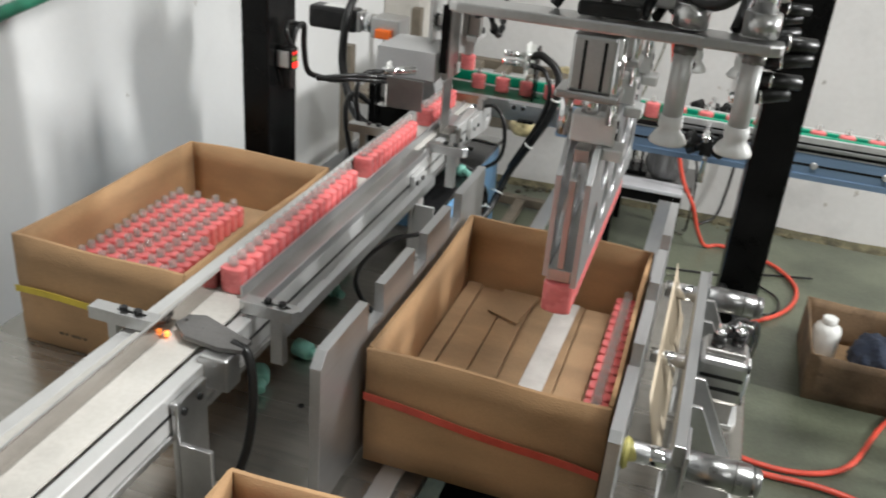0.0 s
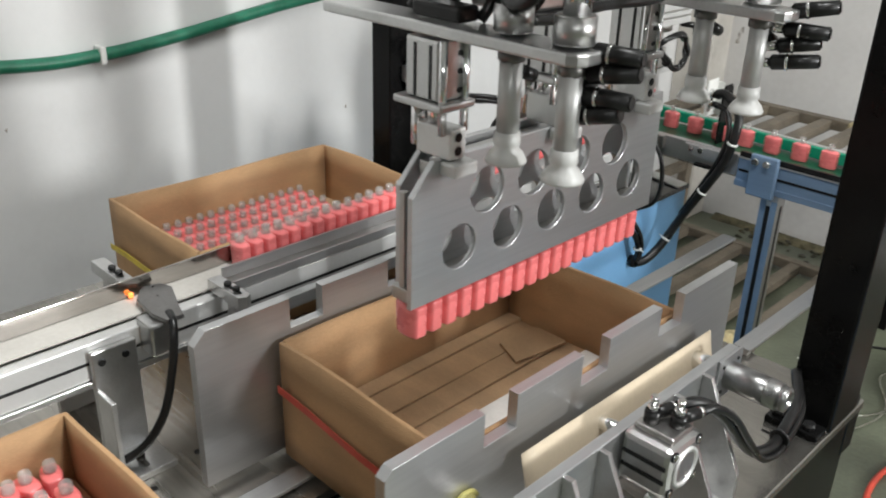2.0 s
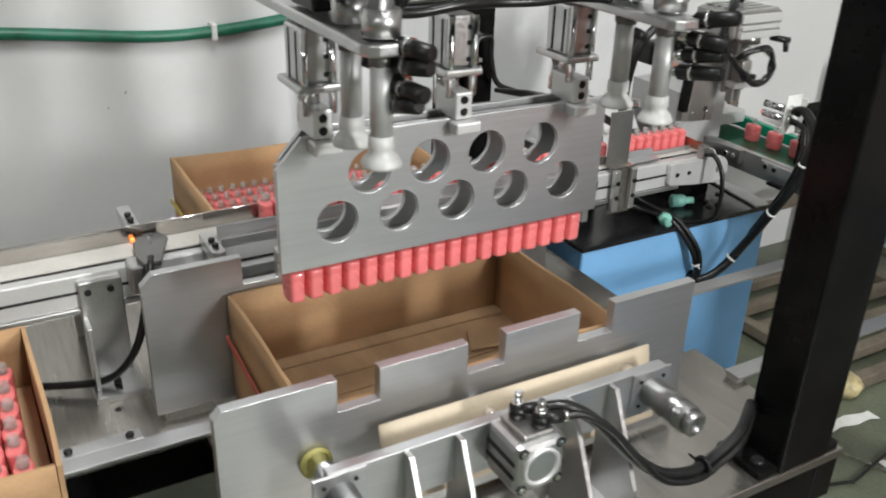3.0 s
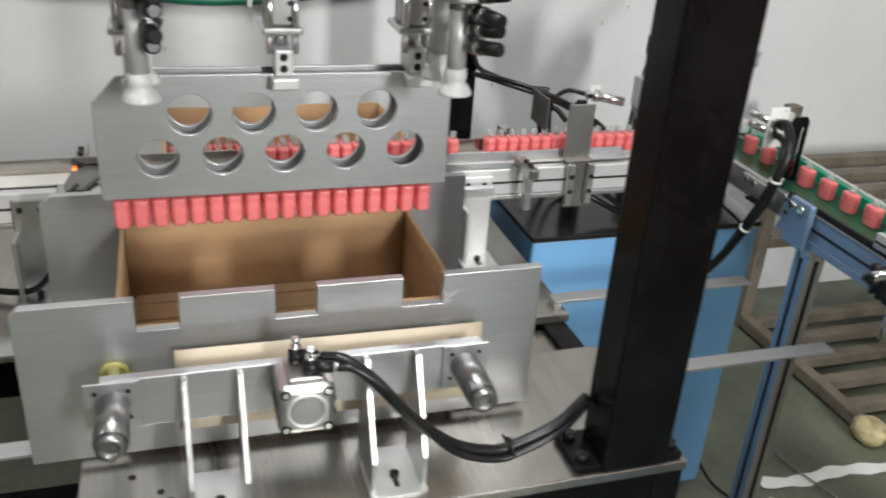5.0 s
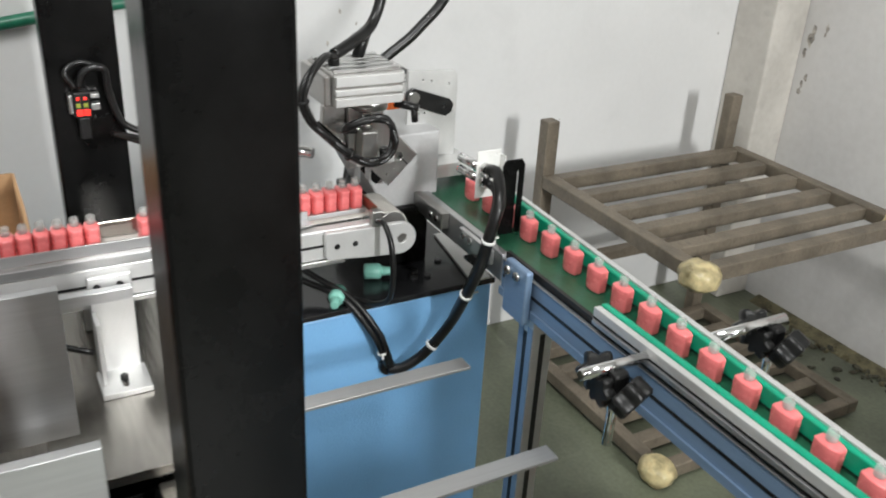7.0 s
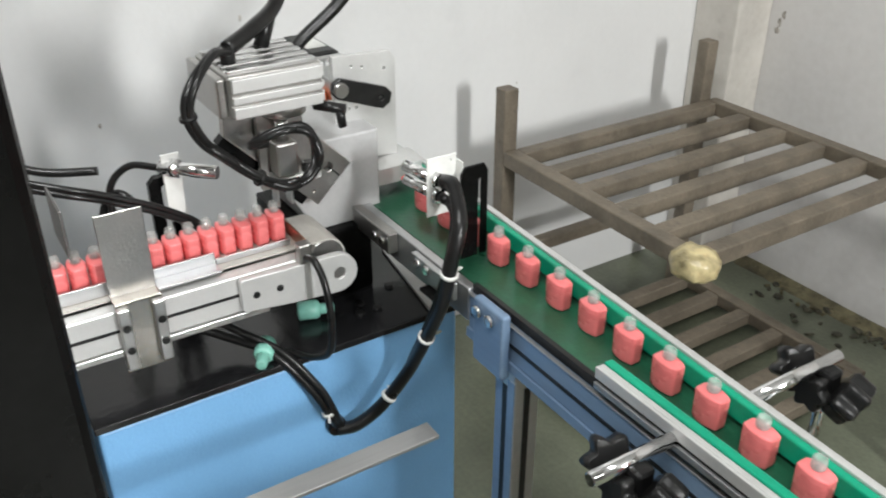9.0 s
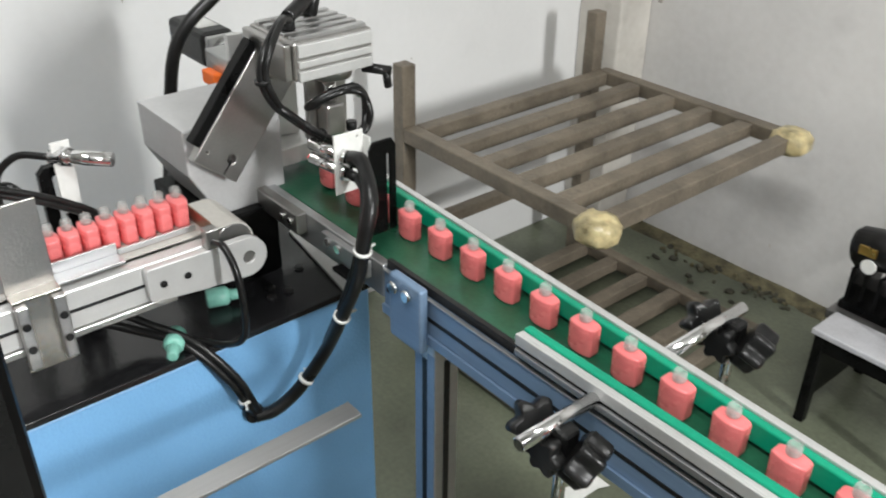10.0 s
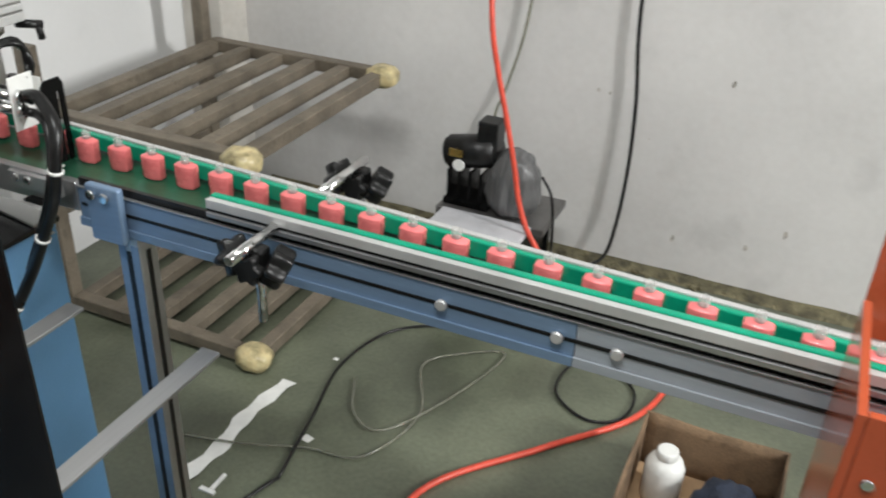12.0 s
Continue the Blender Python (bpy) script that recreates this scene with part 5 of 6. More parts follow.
def green_conveyor():
    c = thing("green_belt_conveyor", 0.1, 1.93, 0.0, "green belt conveyor with blue-filmed aluminium frame and green guide rails", "conveyor")
    part("belt", slab(-0.575, 1.40, 1.897, 1.985, ZG - 0.004, ZG, 0.001), BELT, c, "dark green belt")
    part("front_beam", slab(-0.250, 0.425, 1.882, 1.893, 0.722, 0.776, 0.0015), BLUEAL, c, "blue-filmed aluminium beam")
    part("front_beam", slab(0.4255, 1.40, 1.8825, 1.893, 0.722, 0.776, 0.0015), BAREAL, c, "bare aluminium beam with the film peeled off")
    part("beam_edge", slab(-0.250, 1.40, 1.880, 1.8845, 0.7765, 0.7785, 0.0004), ALU, c)
    part("recess", slab(-0.250, 1.40, 1.887, 1.893, 0.7765, ZG + 0.0095, 0), BLACKPL, c)
    part("rear_beam", slab(-0.575, 1.40, 1.987, 1.998, 0.728, ZG - 0.001, 0.0015), ALU, c)
    part("front_side_plate", slab(-0.575, -0.2505, 1.881, 1.893, 0.740, ZG + 0.004, 0.0015), ALU, c, "aluminium end plate")
    part("stop_bar", slab(-0.545, -0.405, 1.866, 1.8805, 0.756, ZG + 0.006, 0.002), ANOD, c, "bolted grey end bar")
    for x in (-0.438, -0.420):
        bolt(c, x, 1.866, 0.770, 0.005, "y", 0.003, material=CHROME)
    part("beam_groove", slab(-0.245, 1.40, 1.8812, 1.8829, 0.751, 0.7555, 0), BLACKPL, c)
    part("beam_lip", slab(-0.250, 0.425, 1.8785, 1.8815, 0.722, 0.734, 0.0006), BLUEAL, c)
    part("beam_lip", slab(0.4255, 1.40, 1.8790, 1.8820, 0.722, 0.734, 0.0006), BAREAL, c)
    part("under_tray", slab(-0.575, 1.40, 1.894, 1.978, 0.735, 0.742, 0.001), ALU, c)
    part("end_roller", rod((-0.575, 1.896, ZG - 0.018), (-0.575, 1.976, ZG - 0.018), 0.016, seg=24), ALUV, c)
    skew = Matrix.Translation((-0.56, 1.998, 0)) @ Matrix.Rotation(-0.046, 4, "Z") @ Matrix.Translation((0.56, -1.998, 0))
    # guide rails take the paler metal so its colour carries their bright reflection
    part("rear_rail", slab(-0.585, 0.78, 1.993, 2.001, ZG + 0.004, ZG + 0.029, 0.001, m=skew), WHITEAL, c, "aluminium guide rail")
    part("rear_rail_liner", slab(-0.605, 0.78, 1.984, 1.9928, ZG + 0.005, ZG + 0.027, 0.002, m=skew), GREEN, c, "green plastic liner")
    part("rear_rail", slab(0.783, 1.40, 1.9316, 1.9396, ZG + 0.004, ZG + 0.029, 0.001), WHITEAL, c, "aluminium guide rail")
    part("rear_rail_liner", slab(0.783, 1.40, 1.9226, 1.9314, ZG + 0.005, ZG + 0.027, 0.002), GREEN, c, "green plastic liner")
    part("front_rail", slab(-0.040, 1.40, 1.8815, 1.888, ZG + 0.0105, ZG + 0.032, 0.0012), WHITEAL, c, "aluminium guide rail")
    part("front_rail_lip", slab(-0.040, 1.40, 1.8780, 1.8812, ZG + 0.020, ZG + 0.0325, 0.0010), WHITEAL, c)
    part("front_rail_foot", slab(-0.040, 1.40, 1.8775, 1.8812, ZG + 0.0085, ZG + 0.0155, 0.001), ALU, c)
    part("front_rail_groove", slab(-0.040, 1.40, 1.8803, 1.8816, ZG + 0.0157, ZG + 0.0198, 0), BLACKPL, c)
    part("front_rail_liner", slab(-0.040, 1.40, 1.8885, 1.898, ZG + 0.011, ZG + 0.034, 0.002), GREEN, c, "green plastic liner")
    part("joint_plate", slab(-0.36, -0.27, 1.872, 1.880, 0.758, ZG + 0.002, 0.001), ALU, c, "bolted joint plate")
    for x, z in ((-0.345, 0.772), (-0.325, 0.772)):
        bolt(c, x, 1.872, z, 0.006, "y", 0.003, material=CHROME)
    for x in (0.272, 0.406, 0.471, 0.78, 0.90):
        bolt(c, x, 1.8812, 0.754, 0.0070, "y", 0.006, material=WHITEAL)
    # support with two profile legs
    part("leg_bracket", slab(-0.220, -0.166, 1.866, 1.8775, 0.715, 0.795, 0.003), BLUEAL, c, "blue-filmed bracket")
    for x in (-0.208, -0.186):
        bolt(c, x, 1.866, 0.782, 0.007, "y", 0.006, material=CHROME)
    for x0, y0, m in ((-0.192, 1.880, ALU),):
        leg = part("leg", slab(x0, x0 + 0.034, y0, y0 + 0.034, 0.02, 0.727, 0.002), m, c, "slotted aluminium profile leg")
        for xa in (x0 + 0.0005, x0 + 0.0215):
            part("blue_film", slab(xa, xa + 0.012, y0 - 0.0008, y0 + 0.0005, 0.022, 0.71, 0.0002), BLUEAL, leg, "blue protective film")
        part("leg_slot", slab(x0 + 0.013, x0 + 0.021, y0 - 0.0006, y0 + 0.001, 0.022, 0.70, 0), BLACKPL, leg)
        part("leg_slot", slab(x0 + 0.0335, x0 + 0.0346, y0 + 0.013, y0 + 0.021, 0.022, 0.70, 0), BLACKPL, leg)
        part("levelling_foot", rod((x0 + 0.017, y0 + 0.017, 0), (x0 + 0.017, y0 + 0.017, 0.02), 0.018, seg=18, bevel=0.002), BLACKPL, leg)
    part("base_bar", slab(-0.28, -0.10, 1.93, 1.944, 0.03, 0.065, 0.002), ALU, c)
    part("cross_bar", slab(-0.212, -0.200, 1.80, 2.06, 0.03, 0.06, 0.002), ALU, c)
    for x0, y0 in ((1.0, 1.880), (1.0, 1.945)):
        part("leg", slab(x0, x0 + 0.034, y0, y0 + 0.034, 0.0, 0.727, 0.002), BLUEAL, c, "slotted aluminium profile leg")
    # rail clamps
    for y0, y1, yk in ((1.788, 1.879, 1.836), (1.975, 2.098, 2.078)):
        x = 0.058
        k = part("clamp", rod((x, y0, ZG + 0.019), (x, y1, ZG + 0.019), 0.0066, seg=18, bevel=0.001), CHROME, c, "chrome clamp rod")
        for dx in (-0.012, 0.014):
            part("knob", star((x + dx * 1.5, yk - 0.004, ZG + 0.002), (x + dx * 2.9, yk + 0.004, ZG - 0.010), 0.0245), BLACKPL, k, "black star knob")
        part("knob_block", slab(x - 0.010, x + 0.016, yk - 0.011, yk + 0.011, ZG - 0.020, ZG + 0.016, 0.005), BLACKPL, k, "black plastic cross clamp")
        part("knob", star((x + 0.004, yk - 0.026, ZG - 0.004), (x + 0.004, yk - 0.012, ZG - 0.004), 0.020), BLACKPL, k, "black star knob")
        part("rod", rod((x + 0.006, yk, ZG - 0.085), (x + 0.006, yk, ZG + 0.0), 0.0058, seg=16, bevel=0.001), CHROME, k)
    return c


def step_bottle(x, y, z, rx, name, lab, m):
    t = thing(name, x, y, z, lab, "bottle")
    b = part("body", turned([(0.009, 0), (0.0125, 0.002), (0.0125, 0.024), (0.010, 0.028), (0.007, 0.029)], 16), m, t)
    n = part("cap", turned([(0.007, 0.029), (0.0075, 0.030), (0.0065, 0.046), (0.005, 0.047)], 14), m, t)
    b.matrix_parent_inverse = n.matrix_parent_inverse = Matrix()
    for o in (b, n):
        o.data.transform(Matrix.Translation((x, y, z)))
    t.rotation_euler = (radians(90), 0, radians(rx))
    t.location.z = z + 0.0125


# ---- rack, floor things ----
def rack():
    r = thing("steel_rack", -0.72, 2.8, 0.0, "dirty brown steel tube pallet frame with foam-wrapped corners", "rack")
    x0, x1, y0, y1 = -0.990, -0.432, 2.474, 3.100
    tb = 0.034
    for z in (0.515, 0.012):
        for y in (y0, y1):
            part("rail", slab(x0, x1, y, y + tb, z, z + tb, 0.003), RACK, r)
        for x in (x0, x1 - tb):
            part("rail", slab(x, x + tb, y0 + tb + 0.0005, y1 - 0.0005, z, z + tb, 0.003), RACK, r)
        for k in range(4):
            x = x0 + 0.105 * (k + 1)
            part("slat", slab(x, x + 0.036, y0 + tb + 0.001, y1 - 0.001, z + 0.001, z + tb - 0.003, 0.002), RACK, r)
    for x, y, zt in ((x0 - 0.036, y0, 0.685), (x0 - 0.036, y1 - 0.02, 0.695)):
        part("post", slab(x, x + 0.0355, y, y + 0.036, 0.0, zt, 0.003), RACK, r, "steel upright")
    for x in (x0 - 0.036,):
        part("brace", slab(x, x + 0.03, y0 + 0.04, y1 - 0.021, 0.26, 0.29, 0.003), RACK, r)
    rng = random.Random(8)
    for x, y, z in ((x1 - 0.012, y0 + 0.012, 0.532), (x1 - 0.012, y1 + 0.012, 0.532), (x1 - 0.02, y0 + 0.01, 0.032)):
        bm = bmesh.new()
        bmesh.ops.create_icosphere(bm, subdivisions=3, radius=1)
        for v in bm.verts:
            p = v.co.normalized()
            k = 1 + 0.14 * noise.noise(p * 2.6 + Vector((x, y, z)) * 9) + 0.05 * noise.noise(p * 7)
            q = Vector((math.copysign(abs(p.x) ** 0.8, p.x) * 0.044, math.copysign(abs(p.y) ** 0.8, p.y) * 0.038, math.copysign(abs(p.z) ** 0.8, p.z) * 0.030)) * k
            v.co = q + Vector((x, y, max(z, 0.031)))
        part("foam_wrap", bm, WRAP, r, "yellowed foam taped round the corner", smooth=True)


def floor_things():
    s = thing("step_stool", -0.08, 2.95, 0.0, "low dark metal stool with a grey worn top", "stool")
    part("top", slab(-0.222, 0.024, 2.938, 3.034, 0.226, 0.240, 0.003), GREYPL, s, "worn grey top")
    part("rear_shelf", slab(-0.245, 0.055, 3.036, 3.235, 0.212, 0.234, 0.003), BLACKST, s)
    for x in (-0.215, 0.0):
        for y in (2.943, 3.205):
            part("leg", slab(x, x + 0.022, y, y + 0.022, 0, 0.2255 if y < 3 else 0.2115, 0.002), BLACK, s)
    part("skirt", slab(-0.192, -0.001, 2.946, 2.952, 0.19, 0.2255, 0.001), BLACK, s)
    part("skirt", slab(0.008, 0.014, 2.968, 3.204, 0.10, 0.211, 0.001), BLACK, s)
    part("skirt", slab(-0.210, -0.204, 2.968, 3.204, 0.05, 0.211, 0.001), BLACK, s)
    m = thing("vacuum_pump", -0.12, 3.11, 0.2345, "black small motor pump with a yellow label wrapped in grey film", "pump")
    part("base", slab(-0.235, -0.11, 3.06, 3.15, 0.2345, 0.252, 0.002), BLACK, m)
    for x in (-0.23, -0.20, -0.17, -0.14):
        part("leg", slab(x, x + 0.008, 3.07, 3.14, 0.252, 0.33, 0.001), BLACK, m)
    part("body", rod((-0.24, 3.105, 0.365), (-0.10, 3.105, 0.395), 0.045, seg=26, bevel=0.006), BLACKPL, m, "black motor body")
    part("terminal_box", slab(-0.155, -0.10, 3.075, 3.135, 0.40, 0.475, 0.004), BLACKPL, m)
    part("face_ring", rod((-0.243, 3.105, 0.3645), (-0.239, 3.105, 0.3655), 0.038, seg=24), BLACKPL, m)
    part("yellow_label", slab(-0.222, -0.185, 3.056, 3.0615, 0.375, 0.395, 0.0005), BRASS, m)
    part("label", rod((-0.195, 3.058, 0.352), (-0.195, 3.0635, 0.352), 0.016, seg=18), WHITEPL, m, "white round label")
    bm = bmesh.new()
    bmesh.ops.create_icosphere(bm, subdivisions=4, radius=1)
    for v in bm.verts:
        p = v.co.normalized()
        a = math.atan2(p.y, p.x)
        k = 1 + 0.10 * noise.noise(p * 2.5) + 0.035 * math.sin(a * 13 + p.z * 3) * (1 - p.z * p.z) ** 0.5
        flare = 1.0 + (0.35 * (-p.z) if p.z < 0 else 0.0)
        v.co = Vector((-0.050 + p.x * 0.068 * k * flare, 3.09 + p.y * 0.062 * k * flare, max(0.2345, 0.322 + p.z * 0.095 * k)))
    part("film_wrap", bm, GREYBAG, m, "crumpled grey plastic film", smooth=True)
    part("cable", cable([(0.02, 3.10, 0.35), (0.05, 3.10, 0.30), (0.062, 3.10, 0.20), (0.06, 3.12, 0.05), (0.05, 3.2, 0.006)], 0.004), RUBBER, m, "black cable")

    h = thing("red_air_hose", 0.0, 3.0, 0.0, "red air hose down the wall and across the floor", "hose")
    part("hose", cable([(-0.19, 3.30, 1.5), (-0.145, 3.08, 1.0), (-0.108, 3.0, 0.77), (-0.085, 3.0, 0.645), (-0.058, 3.0, 0.545), (-0.022, 2.995, 0.41), (-0.003, 2.99, 0.33), (0.026, 2.985, 0.258), (0.066, 2.99, 0.19), (0.098, 3.03, 0.09), (0.135, 3.08, 0.014), (0.19, 3.115, 0.009), (0.31, 3.08, 0.009), (0.40, 3.00, 0.009), (0.445, 2.87, 0.009), (0.40, 2.70, 0.009), (0.25, 2.52, 0.009), (0.07, 2.29, 0.009), (0.10, 2.05, 0.009), (0.30, 1.90, 0.009), (0.52, 1.95, 0.009), (0.68, 2.25, 0.009), (0.95, 2.4, 0.009)], 0.0070, n=9), HOSER, h)
    part("hose", cable([(0.22, 1.88, 0.010), (0.34, 1.86, 0.010), (0.50, 1.86, 0.010), (0.75, 1.80, 0.010), (1.2, 1.82, 0.010)], 0.0078), HOSER, h)
    part("coupling", rod((0.22, 1.88, 0.012), (0.27, 1.875, 0.012), 0.0105, seg=18, bevel=0.001), BRASS, h, "brass hose coupling")
    part("tip", rod((0.27, 1.875, 0.012), (0.31, 1.868, 0.012), 0.009, seg=16, bevel=0.001), CHROME, h)
    k = thing("grey_hose", -0.17, 3.36, 0.0, "thin grey clear hose hanging down the wall", "hose")
    part("hose", cable([(-0.10, 3.366, 1.3), (-0.135, 3.366, 0.72), (-0.186, 3.366, 0.475), (-0.212, 3.36, 0.39), (-0.20, 3.34, 0.30), (-0.15, 3.26, 0.20), (-0.09, 3.24, 0.08), (-0.04, 3.22, 0.006), (0.05, 3.15, 0.005)], 0.0042), HOSEC, k)
    k = thing("power_cable", 0.16, 3.33, 0.0, "black cable hanging down the wall", "cable")
    part("cable", cable([(0.155, 3.37, 1.6), (0.152, 3.365, 0.8), (0.178, 3.36, 0.50), (0.185, 3.355, 0.30), (0.175, 3.35, 0.12), (0.155, 3.33, 0.03), (0.10, 3.28, 0.006)], 0.0052), RUBBER, k)
    k = thing("power_cable", 0.2, 2.75, 0.0, "black cable lying in loops on the floor", "cable")
    part("cable", cable([(-0.20, 2.2, 0.006), (-0.24, 2.4, 0.006), (-0.275, 2.58, 0.006), (-0.235, 2.75, 0.006), (-0.12, 2.84, 0.006), (0.02, 2.85, 0.006), (0.16, 2.87, 0.006), (0.28, 2.88, 0.006), (0.38, 2.80, 0.006), (0.375, 2.69, 0.006), (0.30, 2.655, 0.006), (0.215, 2.72, 0.006), (0.225, 2.84, 0.010), (0.32, 2.94, 0.006), (0.5, 3.0, 0.006)], 0.0036), RUBBER, k)
    k = thing("clear_hose", -0.1, 2.4, 0.0, "dull clear hose lying on the floor", "hose")
    part("hose", cable([(-0.45, 2.22, 0.006), (-0.33, 2.25, 0.006), (-0.2, 2.30, 0.006), (-0.08, 2.33, 0.006), (-0.03, 2.5, 0.006), (-0.10, 2.66, 0.006), (-0.05, 2.74, 0.006), (0.06, 2.80, 0.006), (0.02, 2.62, 0.006), (-0.07, 2.42, 0.012), (-0.16, 2.44, 0.006), (-0.22, 2.55, 0.006)], 0.0028), HOSEC, k)
    w = thing("plastic_strip", -0.36, 2.3, 0.0, "torn white plastic strip on the floor", "strip")
    bm = bmesh.new()
    prev = None
    for q in range(16):
        u = q / 15
        p = Vector((-0.375, 2.12, 0)).lerp(Vector((-0.355, 2.475, 0)), u)
        wd = 0.017 + 0.004 * math.sin(q * 1.7)
        off = 0.008 * math.sin(u * 7)
        pair = [bm.verts.new((p.x + off + sx * wd, p.y, 0.003 + 0.002 * math.sin(q))) for sx in (-1, 1)]
        if prev:
            bm.faces.new((prev[0], prev[1], pair[1], pair[0]))
        prev = pair
    thicken(bm, 0.001)
    part("strip", bm, WHITEPL, w)
    for x, y, sc in ((-0.215, 2.33, 1.0), (-0.45, 2.5, 0.7), (-0.30, 2.6, 0.5)):
        q = thing("paper_scrap", x, y, 0, "small white paper scrap on the floor", "scrap")
        part("scrap", sheet([(x - 0.012 * sc, y - 0.008 * sc), (x + 0.010 * sc, y - 0.010 * sc), (x + 0.014 * sc, y + 0.006 * sc), (x - 0.006 * sc, y + 0.011 * sc)], 0.002, at_z(0.0012), bevel=0.0003), WHITEPL, q)
    q = thing("plastic_clip", -0.30, 2.14, 0, "small bent white plastic clip on the floor", "clip")
    part("base", slab(-0.325, -0.290, 2.108, 2.118, 0.0, 0.006, 0.001), WHITEPL, q)
    part("arm", slab(-0.306, -0.298, 2.1185, 2.165, 0.0, 0.006, 0.001), WHITEPL, q)
    # carton with a white bottle on the floor
    b = carton(0.44, 0.72, 2.245, 2.585, 0.0, 0.135, "small soiled cardboard box on the floor holding bottles and rags", flaps=False, card=CARDOLD, seed=7)
    bt = thing("white_bottle", 0.502, 2.50, 0.005, "white plastic bottle standing in the floor carton", "bottle")
    part("body", turned([(0.036, 0.005), (0.039, 0.010), (0.039, 0.115), (0.034, 0.135), (0.020, 0.148)], 26, Matrix.Translation((0.502, 2.50, 0)) @ Matrix.Diagonal((1, 1, 0.72, 1))), WHITEPL, bt)
    part("cap", turned([(0.020, 0.148), (0.021, 0.150), (0.021, 0.172), (0.018, 0.175)], 22, Matrix.Translation((0.502, 2.50, 0)) @ Matrix.Diagonal((1, 1, 0.72, 1))), WHITEPL, bt)
    bm = bmesh.new()
    bmesh.ops.create_icosphere(bm, subdivisions=4, radius=1)
    for v in bm.verts:
        p = v.co.normalized()
        kk = 1 + 0.22 * noise.noise(p * 2.2) + 0.10 * noise.noise(p * 6)
        v.co = Vector((0.625 + p.x * 0.065 * kk, 2.40 + p.y * 0.11 * kk, 0.072 + p.z * 0.060 * kk))
    rg = thing("rag", 0.625, 2.40, 0.01, "crumpled dark blue rag in the floor carton", "rag")
    part("cloth", bm, NAVY, rg, smooth=True)
    # orange panel of the next machine
    o = thing("orange_machine_guard", 0.9, 1.75, 0.0, "orange acrylic guard box of the next machine", "machine guard")
    part("front_panel", slab(0.681, 1.25, 1.70, 1.708, 0.55, 0.889, 0.001), ORANGE, o)
    part("side_panel", slab(0.673, 0.6805, 1.70, 1.868, 0.55, 0.889, 0.001), ORANGE, o)
    part("rear_panel", slab(0.692, 1.25, 2.02, 2.028, 0.70, 1.25, 0.001), ORANGE, o)
    part("stand", slab(0.72, 1.24, 1.712, 1.86, 0.0, 0.549, 0.003), BLUE, o)
    part("stand", slab(0.76, 1.24, 2.03, 2.10, 0.0, 1.0, 0.003), GREYPAINT, o)
    for z in (0.60, 0.83):
        bolt(o, 0.695, 1.70, z, 0.005, "y", 0.003, material=CHROME)
    # green hose on the wall
    g = thing("green_hose", -1.18, 1.2, 0.95, "green hose tied along the wall", "hose")
    part("hose", cable([(-1.183, -0.3, 1.0), (-1.183, 0.3, 0.97), (-1.184, 0.7, 0.94), (-1.184, 0.95, 0.915), (-1.184, 1.09, 0.915), (-1.184, 1.25, 0.93), (-1.184, 1.5, 0.965), (-1.184, 1.8, 1.0), (-1.184, 2.4, 1.1)], 0.0125, n=9, seg=12), HOSEG, g)
    for y, z in ((1.09, 0.915), (0.2, 0.975)):
        part("clip", slab(-1.199, -1.168, y - 0.006, y + 0.006, z - 0.016, z + 0.018, 0.003), WHITEPL, g, "white plastic clip")


# ---- build ----
room()
BOTTLE = bottle_things()
table()
post(0.121, 0.180, 1.350, 1.437, "thick black steel frame post bolted to the table", ZT)
post(-0.702, -0.652, 1.357, 1.457, "thick black steel frame post beside the wall", 0.0)
guard(0.034, "brushed aluminium notched guide plate beside the carton", 0.008)
guard(-0.259, "brushed aluminium notched guide plate between carton and conveyor", 0.014)
pusher()
carton(-0.244, 0.022, 0.826, 1.218, ZT + 0.0115, 0.803, "open cardboard box with a red strip, nearly empty", REDTAPE, seed=2)
carton(-0.768, -0.512, 0.884, 1.300, ZT + 0.0005, 0.797, "open cardboard box with a yellow strip, part filled with bottles", YELTAPE, flaps=False, seed=3)
carton(-0.278, -0.008, 0.205, 0.603, ZT + 0.0115, 0.803, "open cardboard box full of pink bottles", seed=5)
line_conveyor()
cabinet()
LINK, HEAD = transfer_arm()
sensor_posts()
green_conveyor()
rack()
floor_things()
gripper()
for x, y, rz in ((-0.462, 1.762, 160), (-0.418, 1.702, 60), (-0.437, 0.933, 30), (-0.421, 1.005, 75), (-0.465, 1.264, 10), (-0.461, 1.182, 60)):
    step_bottle(x, y, (ZC + 0.0105) if y > 1.5 else ZT, rz, "mint_bottle", "small mint-green bottle lying on its side", MINT)

# bottles in the cartons
rng_ = random.Random(11)
for k_ in range(18):
    copy_thing(BOTTLE, pose(-0.0005, 0.846 + 0.0199 * k_, ZT + 0.0640))
LEFT_BOX, FULL_BOX = bpy.data.objects["cardboard_box.001"], bpy.data.objects["cardboard_box.002"]
part("layer_pad", slab(-0.7625, -0.5175, 0.8895, 1.2945, ZT + 0.053, ZT + 0.057, 0.001), CARDIN, LEFT_BOX)
part("layer_pad", slab(-0.2725, -0.0135, 0.2105, 0.5975, ZT + 0.083, ZT + 0.087, 0.001), CARDIN, FULL_BOX)
for k_, w_ in enumerate((0.007, 0.004, 0.009, 0.006, 0.005)):
    part("printed_mark", slab(-0.706 + 0.0095 * k_, -0.706 + 0.0095 * k_ + w_, 0.8782, 0.8792, ZT + 0.026, ZT + 0.0295, 0), INK, LEFT_BOX, "small dark printed mark")
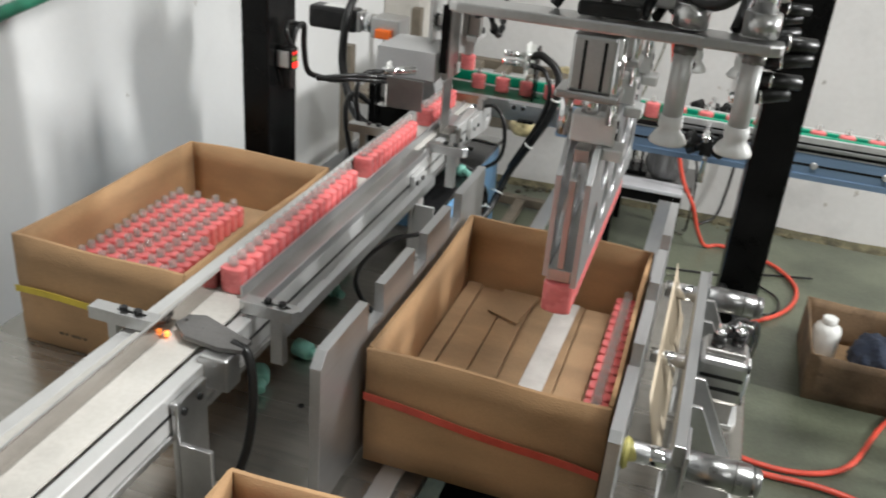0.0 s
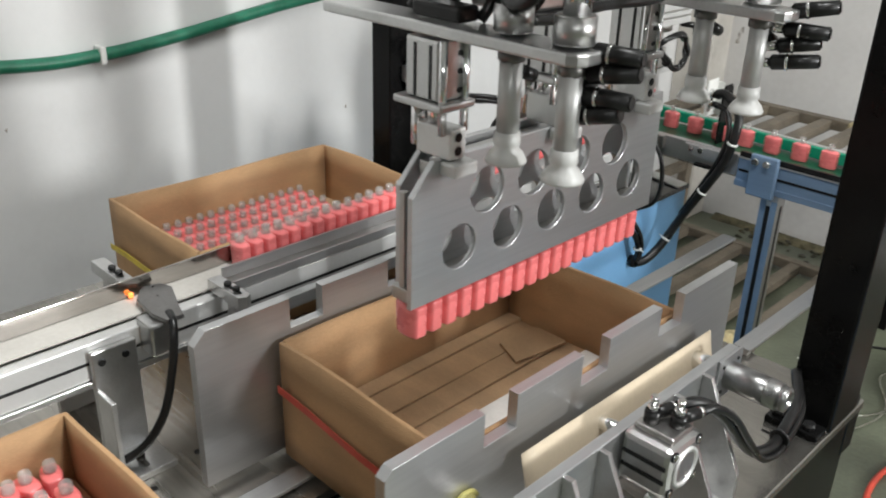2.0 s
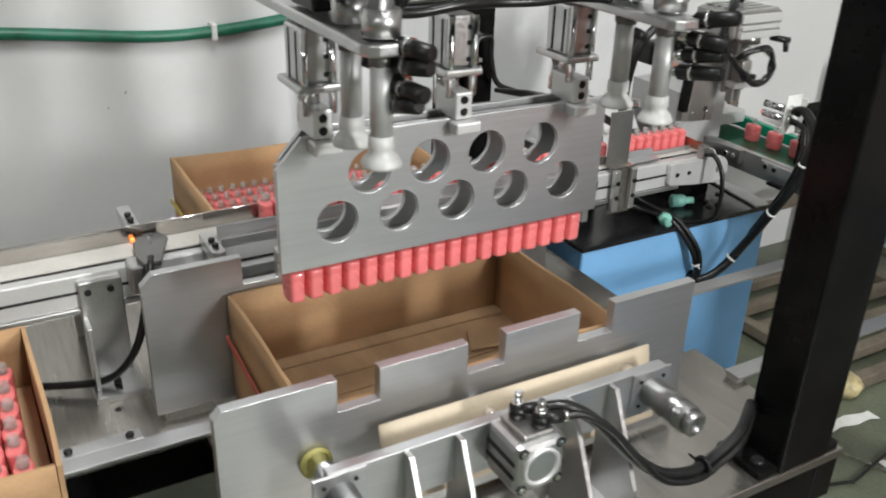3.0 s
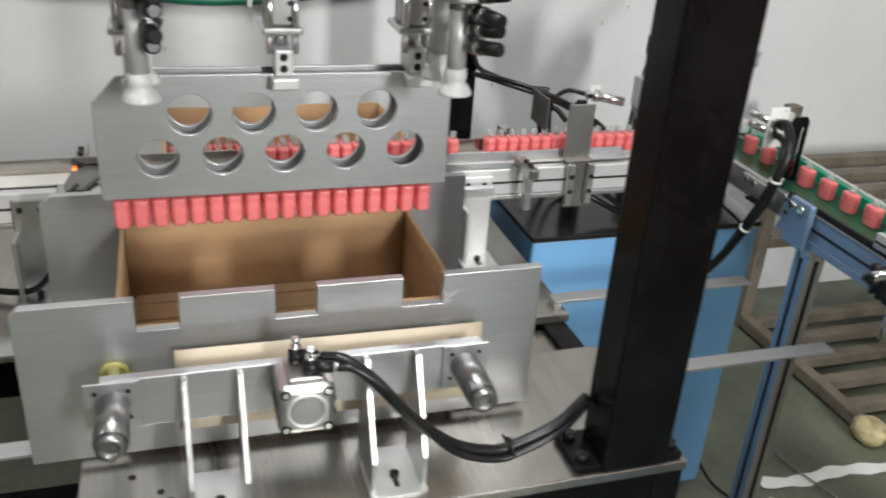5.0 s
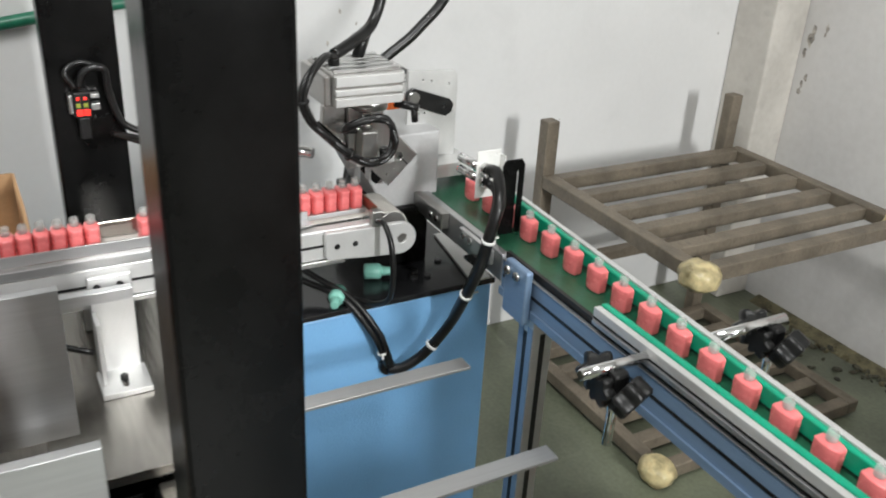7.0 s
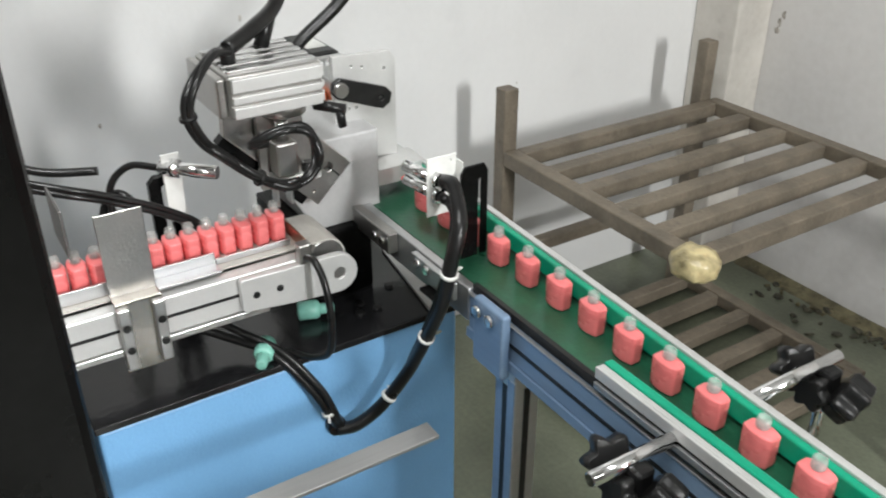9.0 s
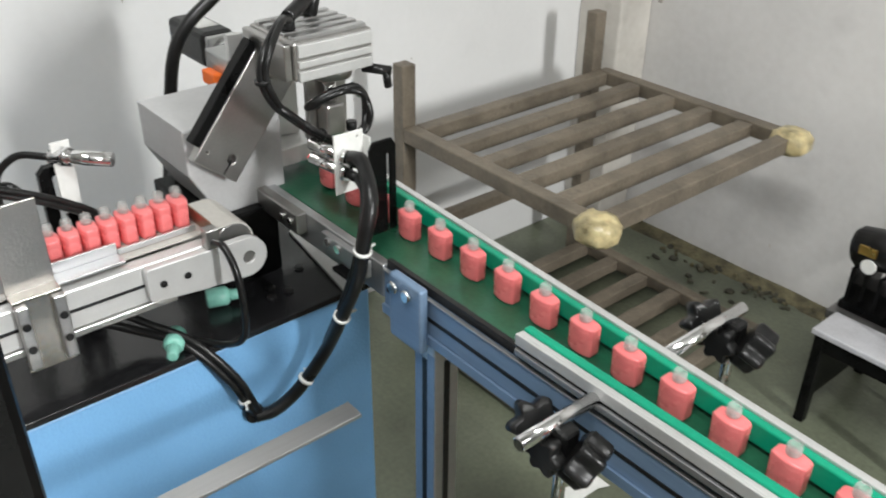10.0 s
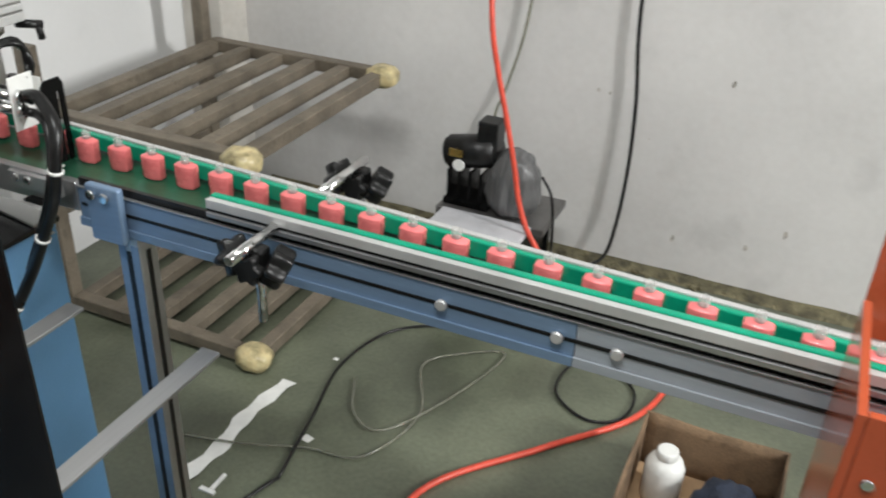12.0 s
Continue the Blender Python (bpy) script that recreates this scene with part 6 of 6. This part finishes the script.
for r_ in range(5):
    for k_ in range(17 if r_ < 4 else 10):
        copy_thing(BOTTLE, pose(-0.744 + 0.0335 * r_, 0.902 + 0.0200 * k_, ZT + 0.0575, 0, 0, rng_.uniform(-4, 4)))
for r_ in range(7):
    for k_ in range(17):
        copy_thing(BOTTLE, pose(-0.254 + 0.0355 * r_, 0.228 + 0.0215 * k_, ZT + 0.0875, rng_.uniform(-5, 5), rng_.uniform(-4, 4), rng_.uniform(-16, 16)))


# ---- what moves ----
PITCH, PICK_Y, STEP, GREEN_X0, GREEN_Y = 0.0202, 1.739, 0.0553, -0.454, 1.948


def ease(u):
    u = max(0.0, min(1.0, u))
    return u * u * (3 - 2 * u)


def bottle_place(j, t):
    """Where bottle j is: queued on the line, carried by the arm, or stepping along the green belt."""
    picked = FIRST + CYCLE * j
    let_go = picked + 1.08
    if t <= picked:
        n = math.floor((t - FIRST) / CYCLE)            # last pick so far
        moved = ease((t - (FIRST + CYCLE * n) - 0.28) / 0.4)
        ahead = j - n - moved
        lags = (0.0675, 0.0675, 0.044, 0.0, 0.0)       # a space in the queue that closes with the second and third pick
        k = max(0, min(3, n))
        lag = lags[k] + (lags[k + 1] - lags[k]) * moved if n >= 0 else 0.0675
        gap = (0.046 if j >= 20 else 0.0) + (lag if j >= 9 else 0.0)
        y = PICK_Y - PITCH * ahead - gap
        return LX + GUIDE_TURN * max(0.0, 1.3 - y), y, ZB
    if t <= let_go:
        dy, dz, _ = arm_state(t)
        return -0.454, HOLD_Y + dy, HOLD_Z + dz
    steps = 0.0
    k = j
    while True:
        s = START + CYCLE * k
        k += 1
        if s < let_go:
            continue
        u = ease((t - (s - 0.65)) / 0.75)
        if u <= 0:
            break
        steps += u
    x = GREEN_X0 + STEP * steps
    return x, GREEN_Y - 0.042 * max(0.0, min(x, 0.75) + 0.15), ZG + 0.0005


def key_path(ob, place):
    rows = []
    for k in range(121):
        t = k / 10
        m = place(t)
        rows.append((t, m))
    keep = [rows[0]]
    for a, b, c in zip(rows, rows[1:], rows[2:]):
        same = (b[1].translation - a[1].translation).length < 1e-5 and (c[1].translation - b[1].translation).length < 1e-5
        turn = b[1].to_quaternion().rotation_difference(a[1].to_quaternion()).angle + c[1].to_quaternion().rotation_difference(b[1].to_quaternion()).angle
        if not (same and turn < 1e-4):
            keep.append(b)
    walk(ob, keep + [rows[-1]])


def motions():
    key_path(HEAD, lambda t: pose(-0.455, 1.86 + arm_state(t)[0], 0.90 + arm_state(t)[1]))
    key_path(LINK, lambda t: pose(-0.478, 1.815, 0.853, arm_state(t)[2], 0, 0))
    js = list(range(-26, 38))
    chain = [BOTTLE] + [copy_thing(BOTTLE, pose(0, 0, 0)) for _ in js[1:]]
    for j, b in zip(js, chain):
        key_path(b, lambda t: pose(*bottle_place(j, t)))


motions()
